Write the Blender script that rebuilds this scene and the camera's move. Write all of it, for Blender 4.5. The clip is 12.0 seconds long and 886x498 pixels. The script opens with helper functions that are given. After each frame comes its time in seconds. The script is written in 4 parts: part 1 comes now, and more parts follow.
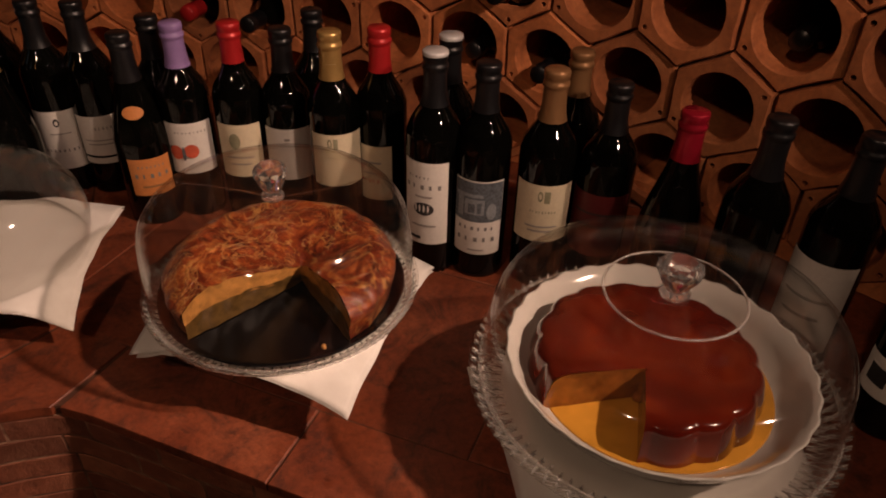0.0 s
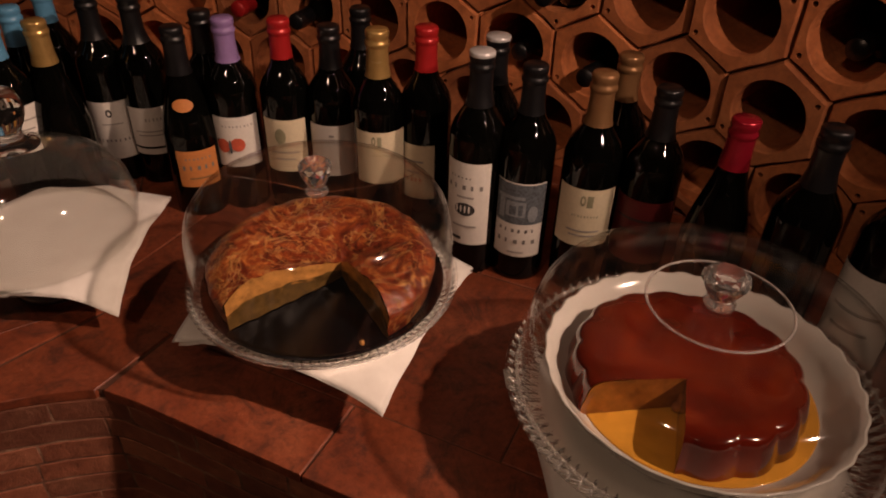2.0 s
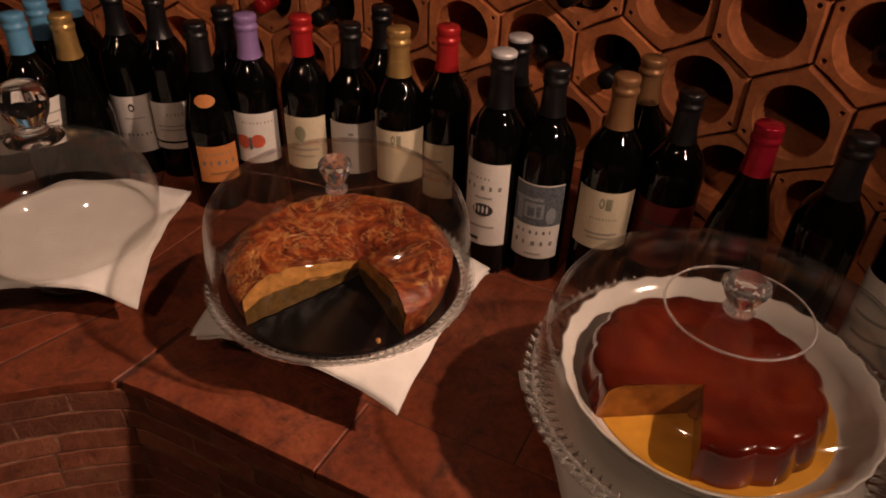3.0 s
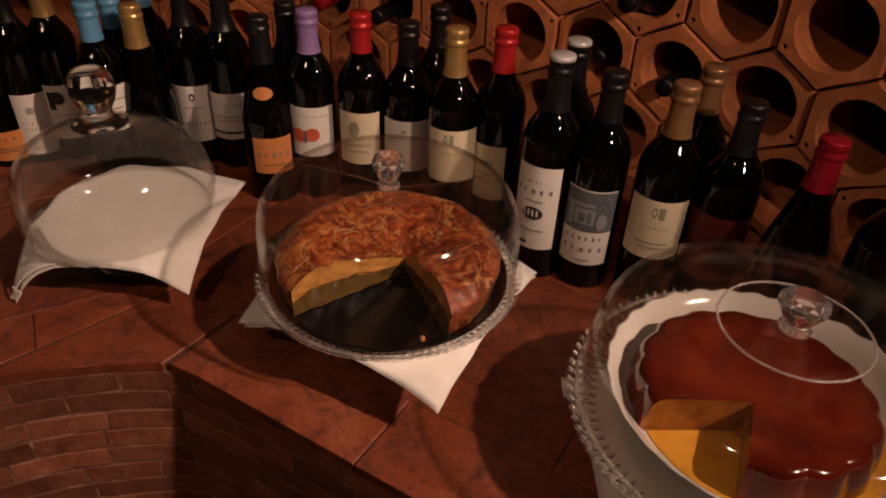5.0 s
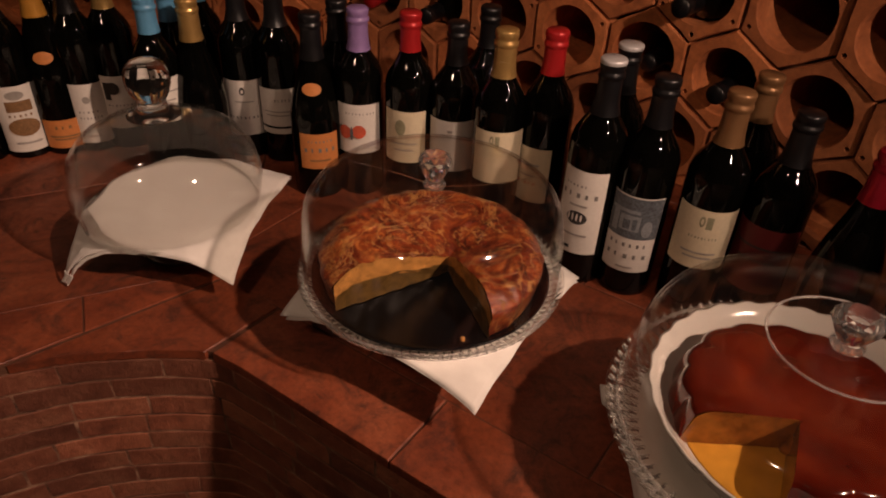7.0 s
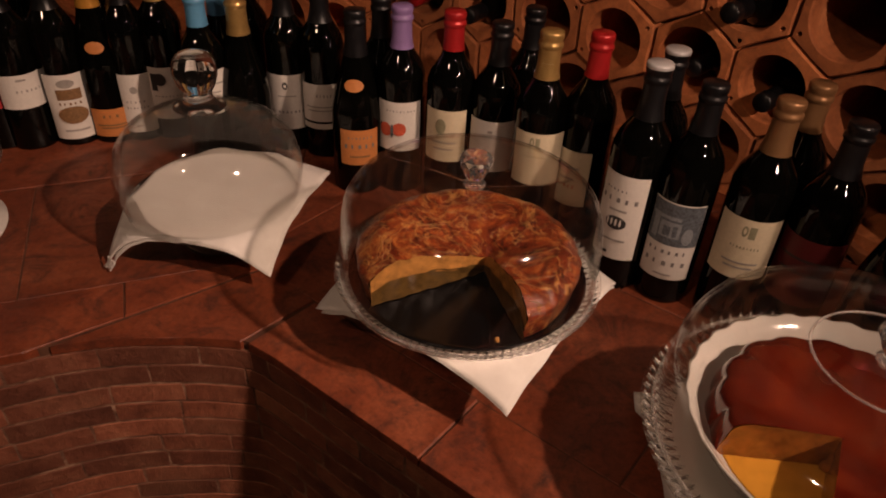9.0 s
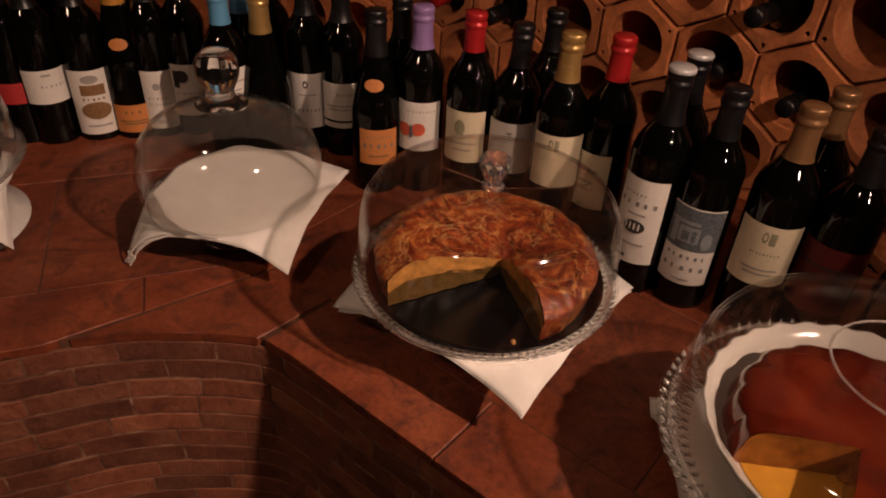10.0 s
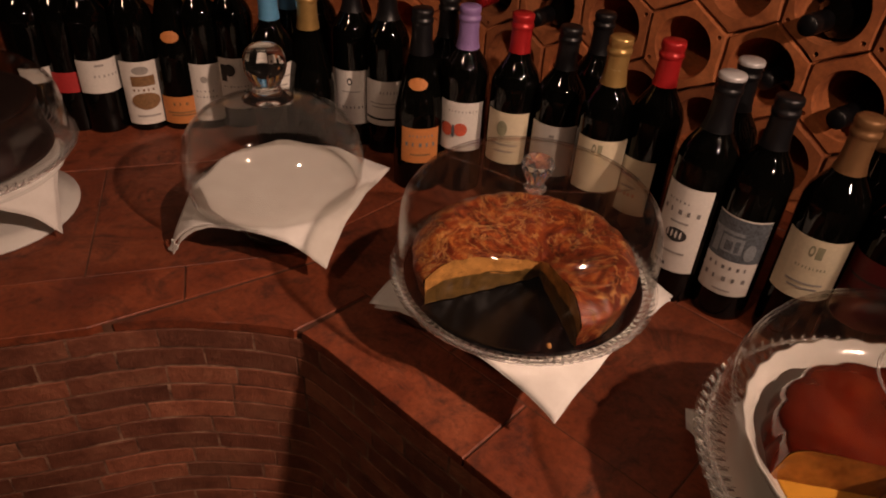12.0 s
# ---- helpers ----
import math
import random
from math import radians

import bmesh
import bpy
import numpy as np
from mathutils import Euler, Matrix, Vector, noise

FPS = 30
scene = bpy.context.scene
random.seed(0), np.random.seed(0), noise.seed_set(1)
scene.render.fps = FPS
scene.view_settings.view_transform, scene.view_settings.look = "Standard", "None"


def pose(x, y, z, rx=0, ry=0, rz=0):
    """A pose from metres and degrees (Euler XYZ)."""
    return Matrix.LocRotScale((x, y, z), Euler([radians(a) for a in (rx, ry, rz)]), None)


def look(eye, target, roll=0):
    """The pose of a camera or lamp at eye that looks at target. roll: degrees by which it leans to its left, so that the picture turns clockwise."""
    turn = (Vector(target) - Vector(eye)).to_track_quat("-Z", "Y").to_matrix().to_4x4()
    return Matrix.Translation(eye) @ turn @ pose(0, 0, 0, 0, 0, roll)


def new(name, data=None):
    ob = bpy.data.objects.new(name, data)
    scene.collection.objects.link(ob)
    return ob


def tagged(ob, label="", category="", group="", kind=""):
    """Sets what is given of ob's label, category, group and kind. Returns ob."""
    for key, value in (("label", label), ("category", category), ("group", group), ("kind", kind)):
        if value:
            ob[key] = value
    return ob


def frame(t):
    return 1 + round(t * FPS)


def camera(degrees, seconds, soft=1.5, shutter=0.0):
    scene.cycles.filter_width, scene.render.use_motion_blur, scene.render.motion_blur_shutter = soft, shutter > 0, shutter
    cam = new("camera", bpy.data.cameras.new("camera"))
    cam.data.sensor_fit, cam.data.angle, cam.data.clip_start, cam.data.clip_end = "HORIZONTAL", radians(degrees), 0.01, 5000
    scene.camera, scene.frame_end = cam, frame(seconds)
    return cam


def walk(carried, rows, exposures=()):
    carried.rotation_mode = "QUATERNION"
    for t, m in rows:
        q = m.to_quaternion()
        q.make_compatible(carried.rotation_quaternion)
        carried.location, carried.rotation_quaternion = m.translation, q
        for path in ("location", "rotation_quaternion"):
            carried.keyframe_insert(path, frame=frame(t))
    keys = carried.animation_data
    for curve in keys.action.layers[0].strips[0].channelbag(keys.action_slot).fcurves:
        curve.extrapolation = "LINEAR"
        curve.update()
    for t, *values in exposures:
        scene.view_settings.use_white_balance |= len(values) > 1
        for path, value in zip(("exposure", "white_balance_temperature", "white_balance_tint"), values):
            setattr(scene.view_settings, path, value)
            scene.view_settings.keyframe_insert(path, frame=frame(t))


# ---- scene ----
cam = camera(63.9, 12.0, soft=1.9)
PATH = [
    (0, (0.072, -0.006, 0.62), (0.109, 1.631, -0.528), 1.7),
    (0.5, (0.07, -0.006, 0.619), (0.075, 1.632, -0.528), 1.9),
    (1, (0.068, -0.006, 0.62), (0.043, 1.631, -0.529), 1.8),
    (1.5, (0.067, -0.006, 0.62), (0.023, 1.63, -0.53), 1.8),
    (2, (0.066, -0.006, 0.619), (0.004, 1.63, -0.53), 1.8),
    (2.5, (0.064, -0.006, 0.62), (-0.016, 1.628, -0.531), 2),
    (4.5, (0.057, -0.007, 0.618), (-0.132, 1.617, -0.534), 2.6),
    (5, (0.055, -0.007, 0.618), (-0.165, 1.612, -0.535), 2.7),
    (5.5, (0.053, -0.007, 0.618), (-0.192, 1.608, -0.536), 2.7),
    (6, (0.051, -0.008, 0.618), (-0.219, 1.603, -0.536), 2.7),
    (6.5, (0.049, -0.008, 0.617), (-0.245, 1.598, -0.538), 2.9),
    (7, (0.047, -0.008, 0.617), (-0.272, 1.593, -0.539), 2.9),
    (9, (0.04, -0.01, 0.615), (-0.363, 1.569, -0.543), 3.3),
    (9.5, (0.038, -0.011, 0.617), (-0.383, 1.562, -0.544), 3.4),
    (10, (0.037, -0.011, 0.616), (-0.406, 1.556, -0.544), 3.5),
    (10.5, (0.035, -0.012, 0.616), (-0.426, 1.549, -0.546), 3.6),
    (11, (0.034, -0.012, 0.616), (-0.449, 1.541, -0.548), 3.7),
    (11.5, (0.033, -0.012, 0.615), (-0.474, 1.533, -0.549), 3.8),
    (12, (0.032, -0.013, 0.615), (-0.501, 1.523, -0.549), 3.8),
]
walk(cam, [(t, look(eye, target, roll)) for t, eye, target, roll in PATH])

# ---- light and air ----
world = bpy.data.worlds.new("room_air")
scene.world = world
world.use_nodes = True
world.node_tree.nodes["Background"].inputs[0].default_value = (0.9, 0.5, 0.3, 1)
world.node_tree.nodes["Background"].inputs[1].default_value = 0.005


def spot(name, place, target, watts, colour, size, cone):
    lamp = bpy.data.lights.new(name, "SPOT")
    lamp.energy, lamp.color, lamp.shadow_soft_size = watts, colour, size
    lamp.spot_size, lamp.spot_blend = radians(cone), 1.0
    ob = new(name, lamp)
    ob.matrix_world = look(place, target)
    return ob


KEY = (1.60, -0.05, 1.70)
SIDE = (1.16, -0.60, 1.45)
spot("spot_light", KEY, (-0.31, 0.79, 0.03), 262, (1.0, 0.65, 0.49), 0.036, 31)
spot("spot_light", SIDE, (0.16, 1.25, 0.60), 112, (1.0, 0.65, 0.49), 0.036, 43)

# unseen fill lamp, added to brighten the brick front of the counter
fill_lamp = bpy.data.lights.new("fill_lamp", "AREA")
fill_lamp.energy, fill_lamp.color, fill_lamp.size = 10.5, (1.0, 0.63, 0.43), 0.14
fill_lamp.shape = "DISK"
new("fill_lamp", fill_lamp).matrix_world = look((-0.75, -1.2, 2.4), (-0.45, 0.45, -0.3))

# ---- materials ----


def material(name):
    m = bpy.data.materials.new(name)
    m.use_nodes = True
    return m, m.node_tree, m.node_tree.nodes["Principled BSDF"]


def link(tree, a, b):
    tree.links.new(a, b)


def noise_node(tree, scale, detail=6.0, rough=0.6, coords=None, dist=0.0):
    n = tree.nodes.new("ShaderNodeTexNoise")
    n.inputs["Scale"].default_value, n.inputs["Detail"].default_value = scale, detail
    n.inputs["Roughness"].default_value, n.inputs["Distortion"].default_value = rough, dist
    if coords:
        link(tree, coords, n.inputs["Vector"])
    return n


def ramp(tree, source, stops):
    r = tree.nodes.new("ShaderNodeValToRGB")
    while len(r.color_ramp.elements) < len(stops):
        r.color_ramp.elements.new(0.5)
    for e, (at, c) in zip(r.color_ramp.elements, stops):
        e.position, e.color = at, (*c, 1)
    link(tree, source, r.inputs[0])
    return r


def mixed(tree, kind, fac, a, b):
    n = tree.nodes.new("ShaderNodeMix")
    n.data_type, n.blend_type = "RGBA", kind
    for value, at in ((fac, 0), (a, 6), (b, 7)):
        if isinstance(value, (int, float)):
            n.inputs[at].default_value = value
        elif isinstance(value, tuple):
            n.inputs[at].default_value = (*value, 1)
        else:
            link(tree, value, n.inputs[at])
    return n.outputs[2]


def bump(tree, bsdf, source, strength, distance):
    b = tree.nodes.new("ShaderNodeBump")
    b.inputs["Strength"].default_value, b.inputs["Distance"].default_value = strength, distance
    link(tree, source, b.inputs["Height"])
    link(tree, b.outputs[0], bsdf.inputs["Normal"])


def earthy(name, dark, mid, light, scale, rough, relief, spots=0.0, coat=0.0, vary=0.35):
    """Fired clay: two scales of tone, a tone of its own for each piece, fine relief."""
    m, tree, bsdf = material(name)
    geo = tree.nodes.new("ShaderNodeTexCoord")
    info = tree.nodes.new("ShaderNodeObjectInfo")
    shift = tree.nodes.new("ShaderNodeVectorMath")
    shift.operation = "MULTIPLY_ADD"
    link(tree, info.outputs["Random"], shift.inputs[0])
    shift.inputs[1].default_value = (7.3, 5.1, 3.7)
    link(tree, geo.outputs["Object"], shift.inputs[2])
    big = noise_node(tree, scale, 5, 0.6, shift.outputs[0], 0.6)
    fine = noise_node(tree, scale * 9, 8, 0.7, shift.outputs[0])
    base = ramp(tree, big.outputs[0], ((0.3, dark), (0.5, mid), (0.72, light)))
    grain = ramp(tree, fine.outputs[0], ((0.3, (0.62, 0.6, 0.58)), (0.65, (1.12, 1.1, 1.08))))
    colour = mixed(tree, "MULTIPLY", 0.75, base.outputs[0], grain.outputs[0])
    tone = ramp(tree, info.outputs["Random"], ((0.0, (1 - vary, 1 - vary, 1 - vary)), (1.0, (1.1, 1.06, 1.0))))
    colour = mixed(tree, "MULTIPLY", 1.0, colour, tone.outputs[0])
    if spots:
        soot = noise_node(tree, scale * 2.1, 7, 0.75, shift.outputs[0], 1.2)
        mask = ramp(tree, soot.outputs[0], ((0.52, (0, 0, 0)), (0.72, (spots, spots, spots))))
        colour = mixed(tree, "MIX", mask.outputs[0], colour, tuple(v * 0.28 for v in dark))
    link(tree, colour, bsdf.inputs["Base Color"])
    r = ramp(tree, fine.outputs[0], ((0.3, (rough - 0.12,) * 3), (0.7, (rough + 0.1,) * 3)))
    link(tree, r.outputs[0], bsdf.inputs["Roughness"])
    bsdf.inputs["Coat Weight"].default_value = coat
    bsdf.inputs["Coat Roughness"].default_value = 0.3
    bump(tree, bsdf, fine.outputs[0], 0.6, relief)
    return m


def plain(name, colour, rough, metal=0.0, coat=0.0, grain=0.08, scale=60.0, relief=0.0002, sub=0.0):
    m, tree, bsdf = material(name)
    coords = tree.nodes.new("ShaderNodeTexCoord").outputs["Object"]
    n = noise_node(tree, scale, 6, 0.65, coords)
    tone = ramp(tree, n.outputs[0], ((0.3, tuple(v * (1 - grain) for v in colour)), (0.7, tuple(min(1, v * (1 + grain)) for v in colour))))
    link(tree, tone.outputs[0], bsdf.inputs["Base Color"])
    bsdf.inputs["Roughness"].default_value, bsdf.inputs["Metallic"].default_value = rough, metal
    bsdf.inputs["Coat Weight"].default_value = coat
    bsdf.inputs["Subsurface Weight"].default_value = sub
    bsdf.inputs["Subsurface Scale"].default_value = 0.01
    if relief:
        bump(tree, bsdf, n.outputs[0], 0.4, relief)
    return m


def glass(name, tint=(1, 1, 1), rough=0.0, ior=1.46, dust_haze=0.003):
    """Clear glass with a faint uneven white film: dustiness, wiping marks, painted haze and glints."""
    m, tree, bsdf = material(name)
    bsdf.inputs["Base Color"].default_value = (*tint, 1)
    bsdf.inputs["Transmission Weight"].default_value = 1.0
    bsdf.inputs["Roughness"].default_value = rough
    bsdf.inputs["IOR"].default_value = ior
    if dust_haze:
        coords = tree.nodes.new("ShaderNodeTexCoord").outputs["Object"]
        n = noise_node(tree, 14, 6, 0.7, coords, 1.5)
        amount = ramp(tree, n.outputs[0], ((0.35, (dust_haze * 0.3,) * 3), (0.75, (dust_haze * 1.6,) * 3)))
        film = tree.nodes.new("ShaderNodeBsdfDiffuse")
        film.inputs[0].default_value = (0.8, 0.78, 0.75, 1)
        mix = tree.nodes.new("ShaderNodeMixShader")
        link(tree, amount.outputs[0], mix.inputs[0])
        link(tree, bsdf.outputs[0], mix.inputs[1])
        link(tree, film.outputs[0], mix.inputs[2])
        link(tree, mix.outputs[0], tree.nodes["Material Output"].inputs[0])
    return m


def slab_clay():
    """Old waxed terracotta: brown-red, blotched with soot, specked, scuffed paler where it is worn."""
    m, tree, bsdf = material("waxed_terracotta_slab")
    geo = tree.nodes.new("ShaderNodeTexCoord").outputs["Object"]
    info = tree.nodes.new("ShaderNodeObjectInfo")
    big = noise_node(tree, 6, 6, 0.65, geo, 1.2)
    base = ramp(tree, big.outputs[0], ((0.3, (0.13, 0.030, 0.014)), (0.5, (0.22, 0.056, 0.024)), (0.7, (0.31, 0.092, 0.042))))
    tone = ramp(tree, info.outputs["Random"], ((0.0, (0.78, 0.76, 0.76)), (1.0, (1.12, 1.08, 1.05))))
    colour = mixed(tree, "MULTIPLY", 1.0, base.outputs[0], tone.outputs[0])
    fine = noise_node(tree, 120, 8, 0.75, geo, 0.4)
    grain = ramp(tree, fine.outputs[0], ((0.32, (0.45, 0.42, 0.42)), (0.5, (0.95, 0.95, 0.95)), (0.68, (1.25, 1.22, 1.18))))
    colour = mixed(tree, "MULTIPLY", 0.8, colour, grain.outputs[0])
    soot = noise_node(tree, 11, 8, 0.72, geo, 2.0)
    mask = ramp(tree, soot.outputs[0], ((0.5, (0, 0, 0)), (0.68, (0.8, 0.8, 0.8))))
    colour = mixed(tree, "MIX", mask.outputs[0], colour, (0.028, 0.012, 0.009))
    scuff = noise_node(tree, 34, 9, 0.8, geo, 3.0)
    worn = ramp(tree, scuff.outputs[0], ((0.60, (0, 0, 0)), (0.72, (0.35, 0.35, 0.35))))
    colour = mixed(tree, "MIX", worn.outputs[0], colour, (0.42, 0.19, 0.10))
    link(tree, colour, bsdf.inputs["Base Color"])
    gloss = ramp(tree, soot.outputs[0], ((0.35, (0.34, 0.34, 0.34)), (0.65, (0.58, 0.58, 0.58))))
    link(tree, gloss.outputs[0], bsdf.inputs["Roughness"])
    bump(tree, bsdf, mixed(tree, "ADD", 0.5, fine.outputs[0], big.outputs[0]), 0.7, 0.0012)
    return m


TERRACOTTA = earthy("terracotta_block_clay", (0.34, 0.105, 0.036), (0.52, 0.175, 0.06), (0.64, 0.25, 0.10), 11, 0.8, 0.0016, 0.35)
SLAB = slab_clay()
BRICK = earthy("thin_red_brick_clay", (0.17, 0.052, 0.030), (0.29, 0.098, 0.055), (0.40, 0.165, 0.095), 12, 0.62, 0.004, 0.5, 0.1, 0.5)
MORTAR = earthy("lime_mortar_clay", (0.06, 0.026, 0.016), (0.22, 0.11, 0.07), (0.46, 0.29, 0.20), 22, 0.9, 0.002)
GROUT = earthy("dark_joint_mortar", (0.05, 0.018, 0.009), (0.09, 0.034, 0.017), (0.14, 0.06, 0.032), 30, 0.85, 0.001)
PLASTER = earthy("cellar_plaster", (0.09, 0.06, 0.045), (0.13, 0.088, 0.064), (0.17, 0.12, 0.09), 3, 0.9, 0.003)
BOTTLE = plain("dark_wine_glass", (0.002, 0.002, 0.0016), 0.02, coat=0.0, grain=0.3, relief=0)
BOTTLE.node_tree.nodes["Principled BSDF"].inputs["Specular IOR Level"].default_value = 0.3
BLACKCAP = plain("black_capsule_foil", (0.006, 0.006, 0.007), 0.34, grain=0.3)
GREYCAP = plain("dark_grey_capsule_foil", (0.03, 0.034, 0.04), 0.3, grain=0.3)
REDCAP = plain("red_capsule_foil", (0.42, 0.018, 0.02), 0.32, metal=0.25, grain=0.12)
WINECAP = plain("wine_red_capsule_foil", (0.36, 0.012, 0.03), 0.2, metal=0.5, grain=0.12)
PURPLECAP = plain("lilac_capsule_foil", (0.25, 0.16, 0.36), 0.4, grain=0.1)
GOLDCAP = plain("gold_capsule_foil", (0.50, 0.32, 0.11), 0.3, metal=0.6, grain=0.12)
BROWNCAP = plain("bronze_capsule_foil", (0.30, 0.16, 0.07), 0.33, metal=0.5, grain=0.12)
BLUECAP = plain("pale_blue_capsule_foil", (0.10, 0.30, 0.50), 0.4, grain=0.1)
YELLOWCAP = plain("amber_capsule_foil", (0.62, 0.30, 0.05), 0.35, metal=0.3, grain=0.1)
SILVER = plain("silver_capsule_top", (0.60, 0.60, 0.60), 0.35, metal=0.35, grain=0.1)
WHITEPAPER = plain("white_label_paper", (0.72, 0.69, 0.63), 0.65, grain=0.05, scale=200)
CREAMPAPER = plain("cream_label_paper", (0.68, 0.60, 0.42), 0.65, grain=0.06, scale=200)
ORANGEPAPER = plain("orange_label_paper", (0.55, 0.21, 0.06), 0.6, grain=0.08, scale=200)
DARKREDPAPER = plain("dark_red_label_paper", (0.10, 0.010, 0.010), 0.5, grain=0.1, scale=200)
REDPAPER = plain("red_label_paper", (0.42, 0.03, 0.03), 0.6, grain=0.08, scale=200)
SOFTINK = plain("dark_grey_print", (0.20, 0.19, 0.175), 0.6, grain=0.3)
INK = plain("black_print", (0.03, 0.028, 0.026), 0.6, grain=0.2)
GREYINK = plain("grey_print", (0.33, 0.31, 0.28), 0.6, grain=0.2)
BLUEINK = plain("slate_blue_print", (0.10, 0.115, 0.13), 0.6, grain=0.6, scale=260)
PALEINK = plain("pale_print", (0.24, 0.265, 0.28), 0.6, grain=0.3, scale=300)
REDINK = plain("coral_print", (0.55, 0.10, 0.05), 0.6, grain=0.3)
OLIVEINK = plain("olive_print", (0.28, 0.27, 0.17), 0.6, grain=0.3)
BROWNINK = plain("brown_print", (0.22, 0.12, 0.05), 0.6, grain=0.4, scale=260)
GOLDINK = plain("gold_print", (0.80, 0.68, 0.42), 0.35, metal=0.5, grain=0.1)
CLEAR = glass("clear_glass")


def thin_glass():
    """Blown glass a few millimetres thick: it lets most light straight through and mirrors at a slant."""
    m, tree, bsdf = material("thin_blown_glass")
    coords = tree.nodes.new("ShaderNodeTexCoord").outputs["Object"]
    clear = tree.nodes.new("ShaderNodeBsdfTransparent")
    clear.inputs[0].default_value = (0.975, 0.972, 0.962, 1)
    shine = tree.nodes.new("ShaderNodeBsdfGlossy")
    shine.inputs["Color"].default_value = (1, 1, 1, 1)
    shine.inputs["Roughness"].default_value = 0.055
    weight = tree.nodes.new("ShaderNodeLayerWeight")
    weight.inputs[0].default_value = 0.5
    power = tree.nodes.new("ShaderNodeMath")
    power.operation = "POWER"
    power.inputs[1].default_value = 5.5
    link(tree, weight.outputs["Facing"], power.inputs[0])
    scaled = tree.nodes.new("ShaderNodeMath")
    scaled.operation = "MULTIPLY_ADD"
    scaled.inputs[1].default_value, scaled.inputs[2].default_value = 1.0, 0.035
    link(tree, power.outputs[0], scaled.inputs[0])
    mix = tree.nodes.new("ShaderNodeMixShader")
    link(tree, scaled.outputs[0], mix.inputs[0])
    link(tree, clear.outputs[0], mix.inputs[1])
    link(tree, shine.outputs[0], mix.inputs[2])
    # diffuse white film: slight dustiness plus a painted milky haze of reflections
    film = tree.nodes.new("ShaderNodeBsdfDiffuse")
    film.inputs[0].default_value = (0.8, 0.78, 0.75, 1)
    n = noise_node(tree, 14, 6, 0.7, coords, 1.5)
    amount = ramp(tree, n.outputs[0], ((0.35, (0.0005,) * 3), (0.75, (0.003,) * 3)))
    dust_hazed = tree.nodes.new("ShaderNodeMixShader")
    link(tree, amount.outputs[0], dust_hazed.inputs[0])
    link(tree, mix.outputs[0], dust_hazed.inputs[1])
    link(tree, film.outputs[0], dust_hazed.inputs[2])
    link(tree, dust_hazed.outputs[0], tree.nodes["Material Output"].inputs[0])
    return m


THIN = thin_glass()
# the stronger white film here paints the sparkle of knobs, ribs and rims
CRYSTAL = glass("cut_crystal", ior=1.56, dust_haze=0.03)
PRESSED = glass("pressed_glass", (0.95, 0.94, 0.92), 0.02, dust_haze=0.018)
RIBS = glass("moulded_glass_ribs", (0.95, 0.94, 0.92), 0.22, ior=1.3, dust_haze=0.15)
RIM = glass("rounded_glass_rim", (0.98, 0.97, 0.95), 0.03, dust_haze=0.10)
PRESSED.node_tree.nodes["Principled BSDF"].inputs["Transmission Weight"].default_value = 0.96
CERAMIC = plain("white_glazed_ceramic", (0.66, 0.645, 0.60), 0.15, coat=0.5, grain=0.03)
TRAY = plain("black_enamel_tray", (0.003, 0.0035, 0.005), 0.16, grain=0.4, scale=140)
TRAY.node_tree.nodes["Principled BSDF"].inputs["Specular IOR Level"].default_value = 0.2
CHOCOLATE = plain("dark_chocolate_cake", (0.012, 0.005, 0.004), 0.5, grain=0.4)


def linen():
    m, tree, bsdf = material("white_cotton_napkin")
    coords = tree.nodes.new("ShaderNodeTexCoord").outputs["Object"]
    wave = tree.nodes.new("ShaderNodeTexWave")
    wave.inputs["Scale"].default_value, wave.inputs["Distortion"].default_value = 420, 1.0
    link(tree, coords, wave.inputs["Vector"])
    soft = noise_node(tree, 26, 5, 0.6, coords)
    tone = ramp(tree, soft.outputs[0], ((0.3, (0.70, 0.67, 0.62)), (0.7, (0.80, 0.78, 0.73))))
    link(tree, tone.outputs[0], bsdf.inputs["Base Color"])
    bsdf.inputs["Roughness"].default_value = 0.9
    bsdf.inputs["Sheen Weight"].default_value = 0.2
    bump(tree, bsdf, mixed(tree, "ADD", 0.9, soft.outputs[0], wave.outputs[0]), 0.25, 0.0008)
    return m


NAPKIN = linen()


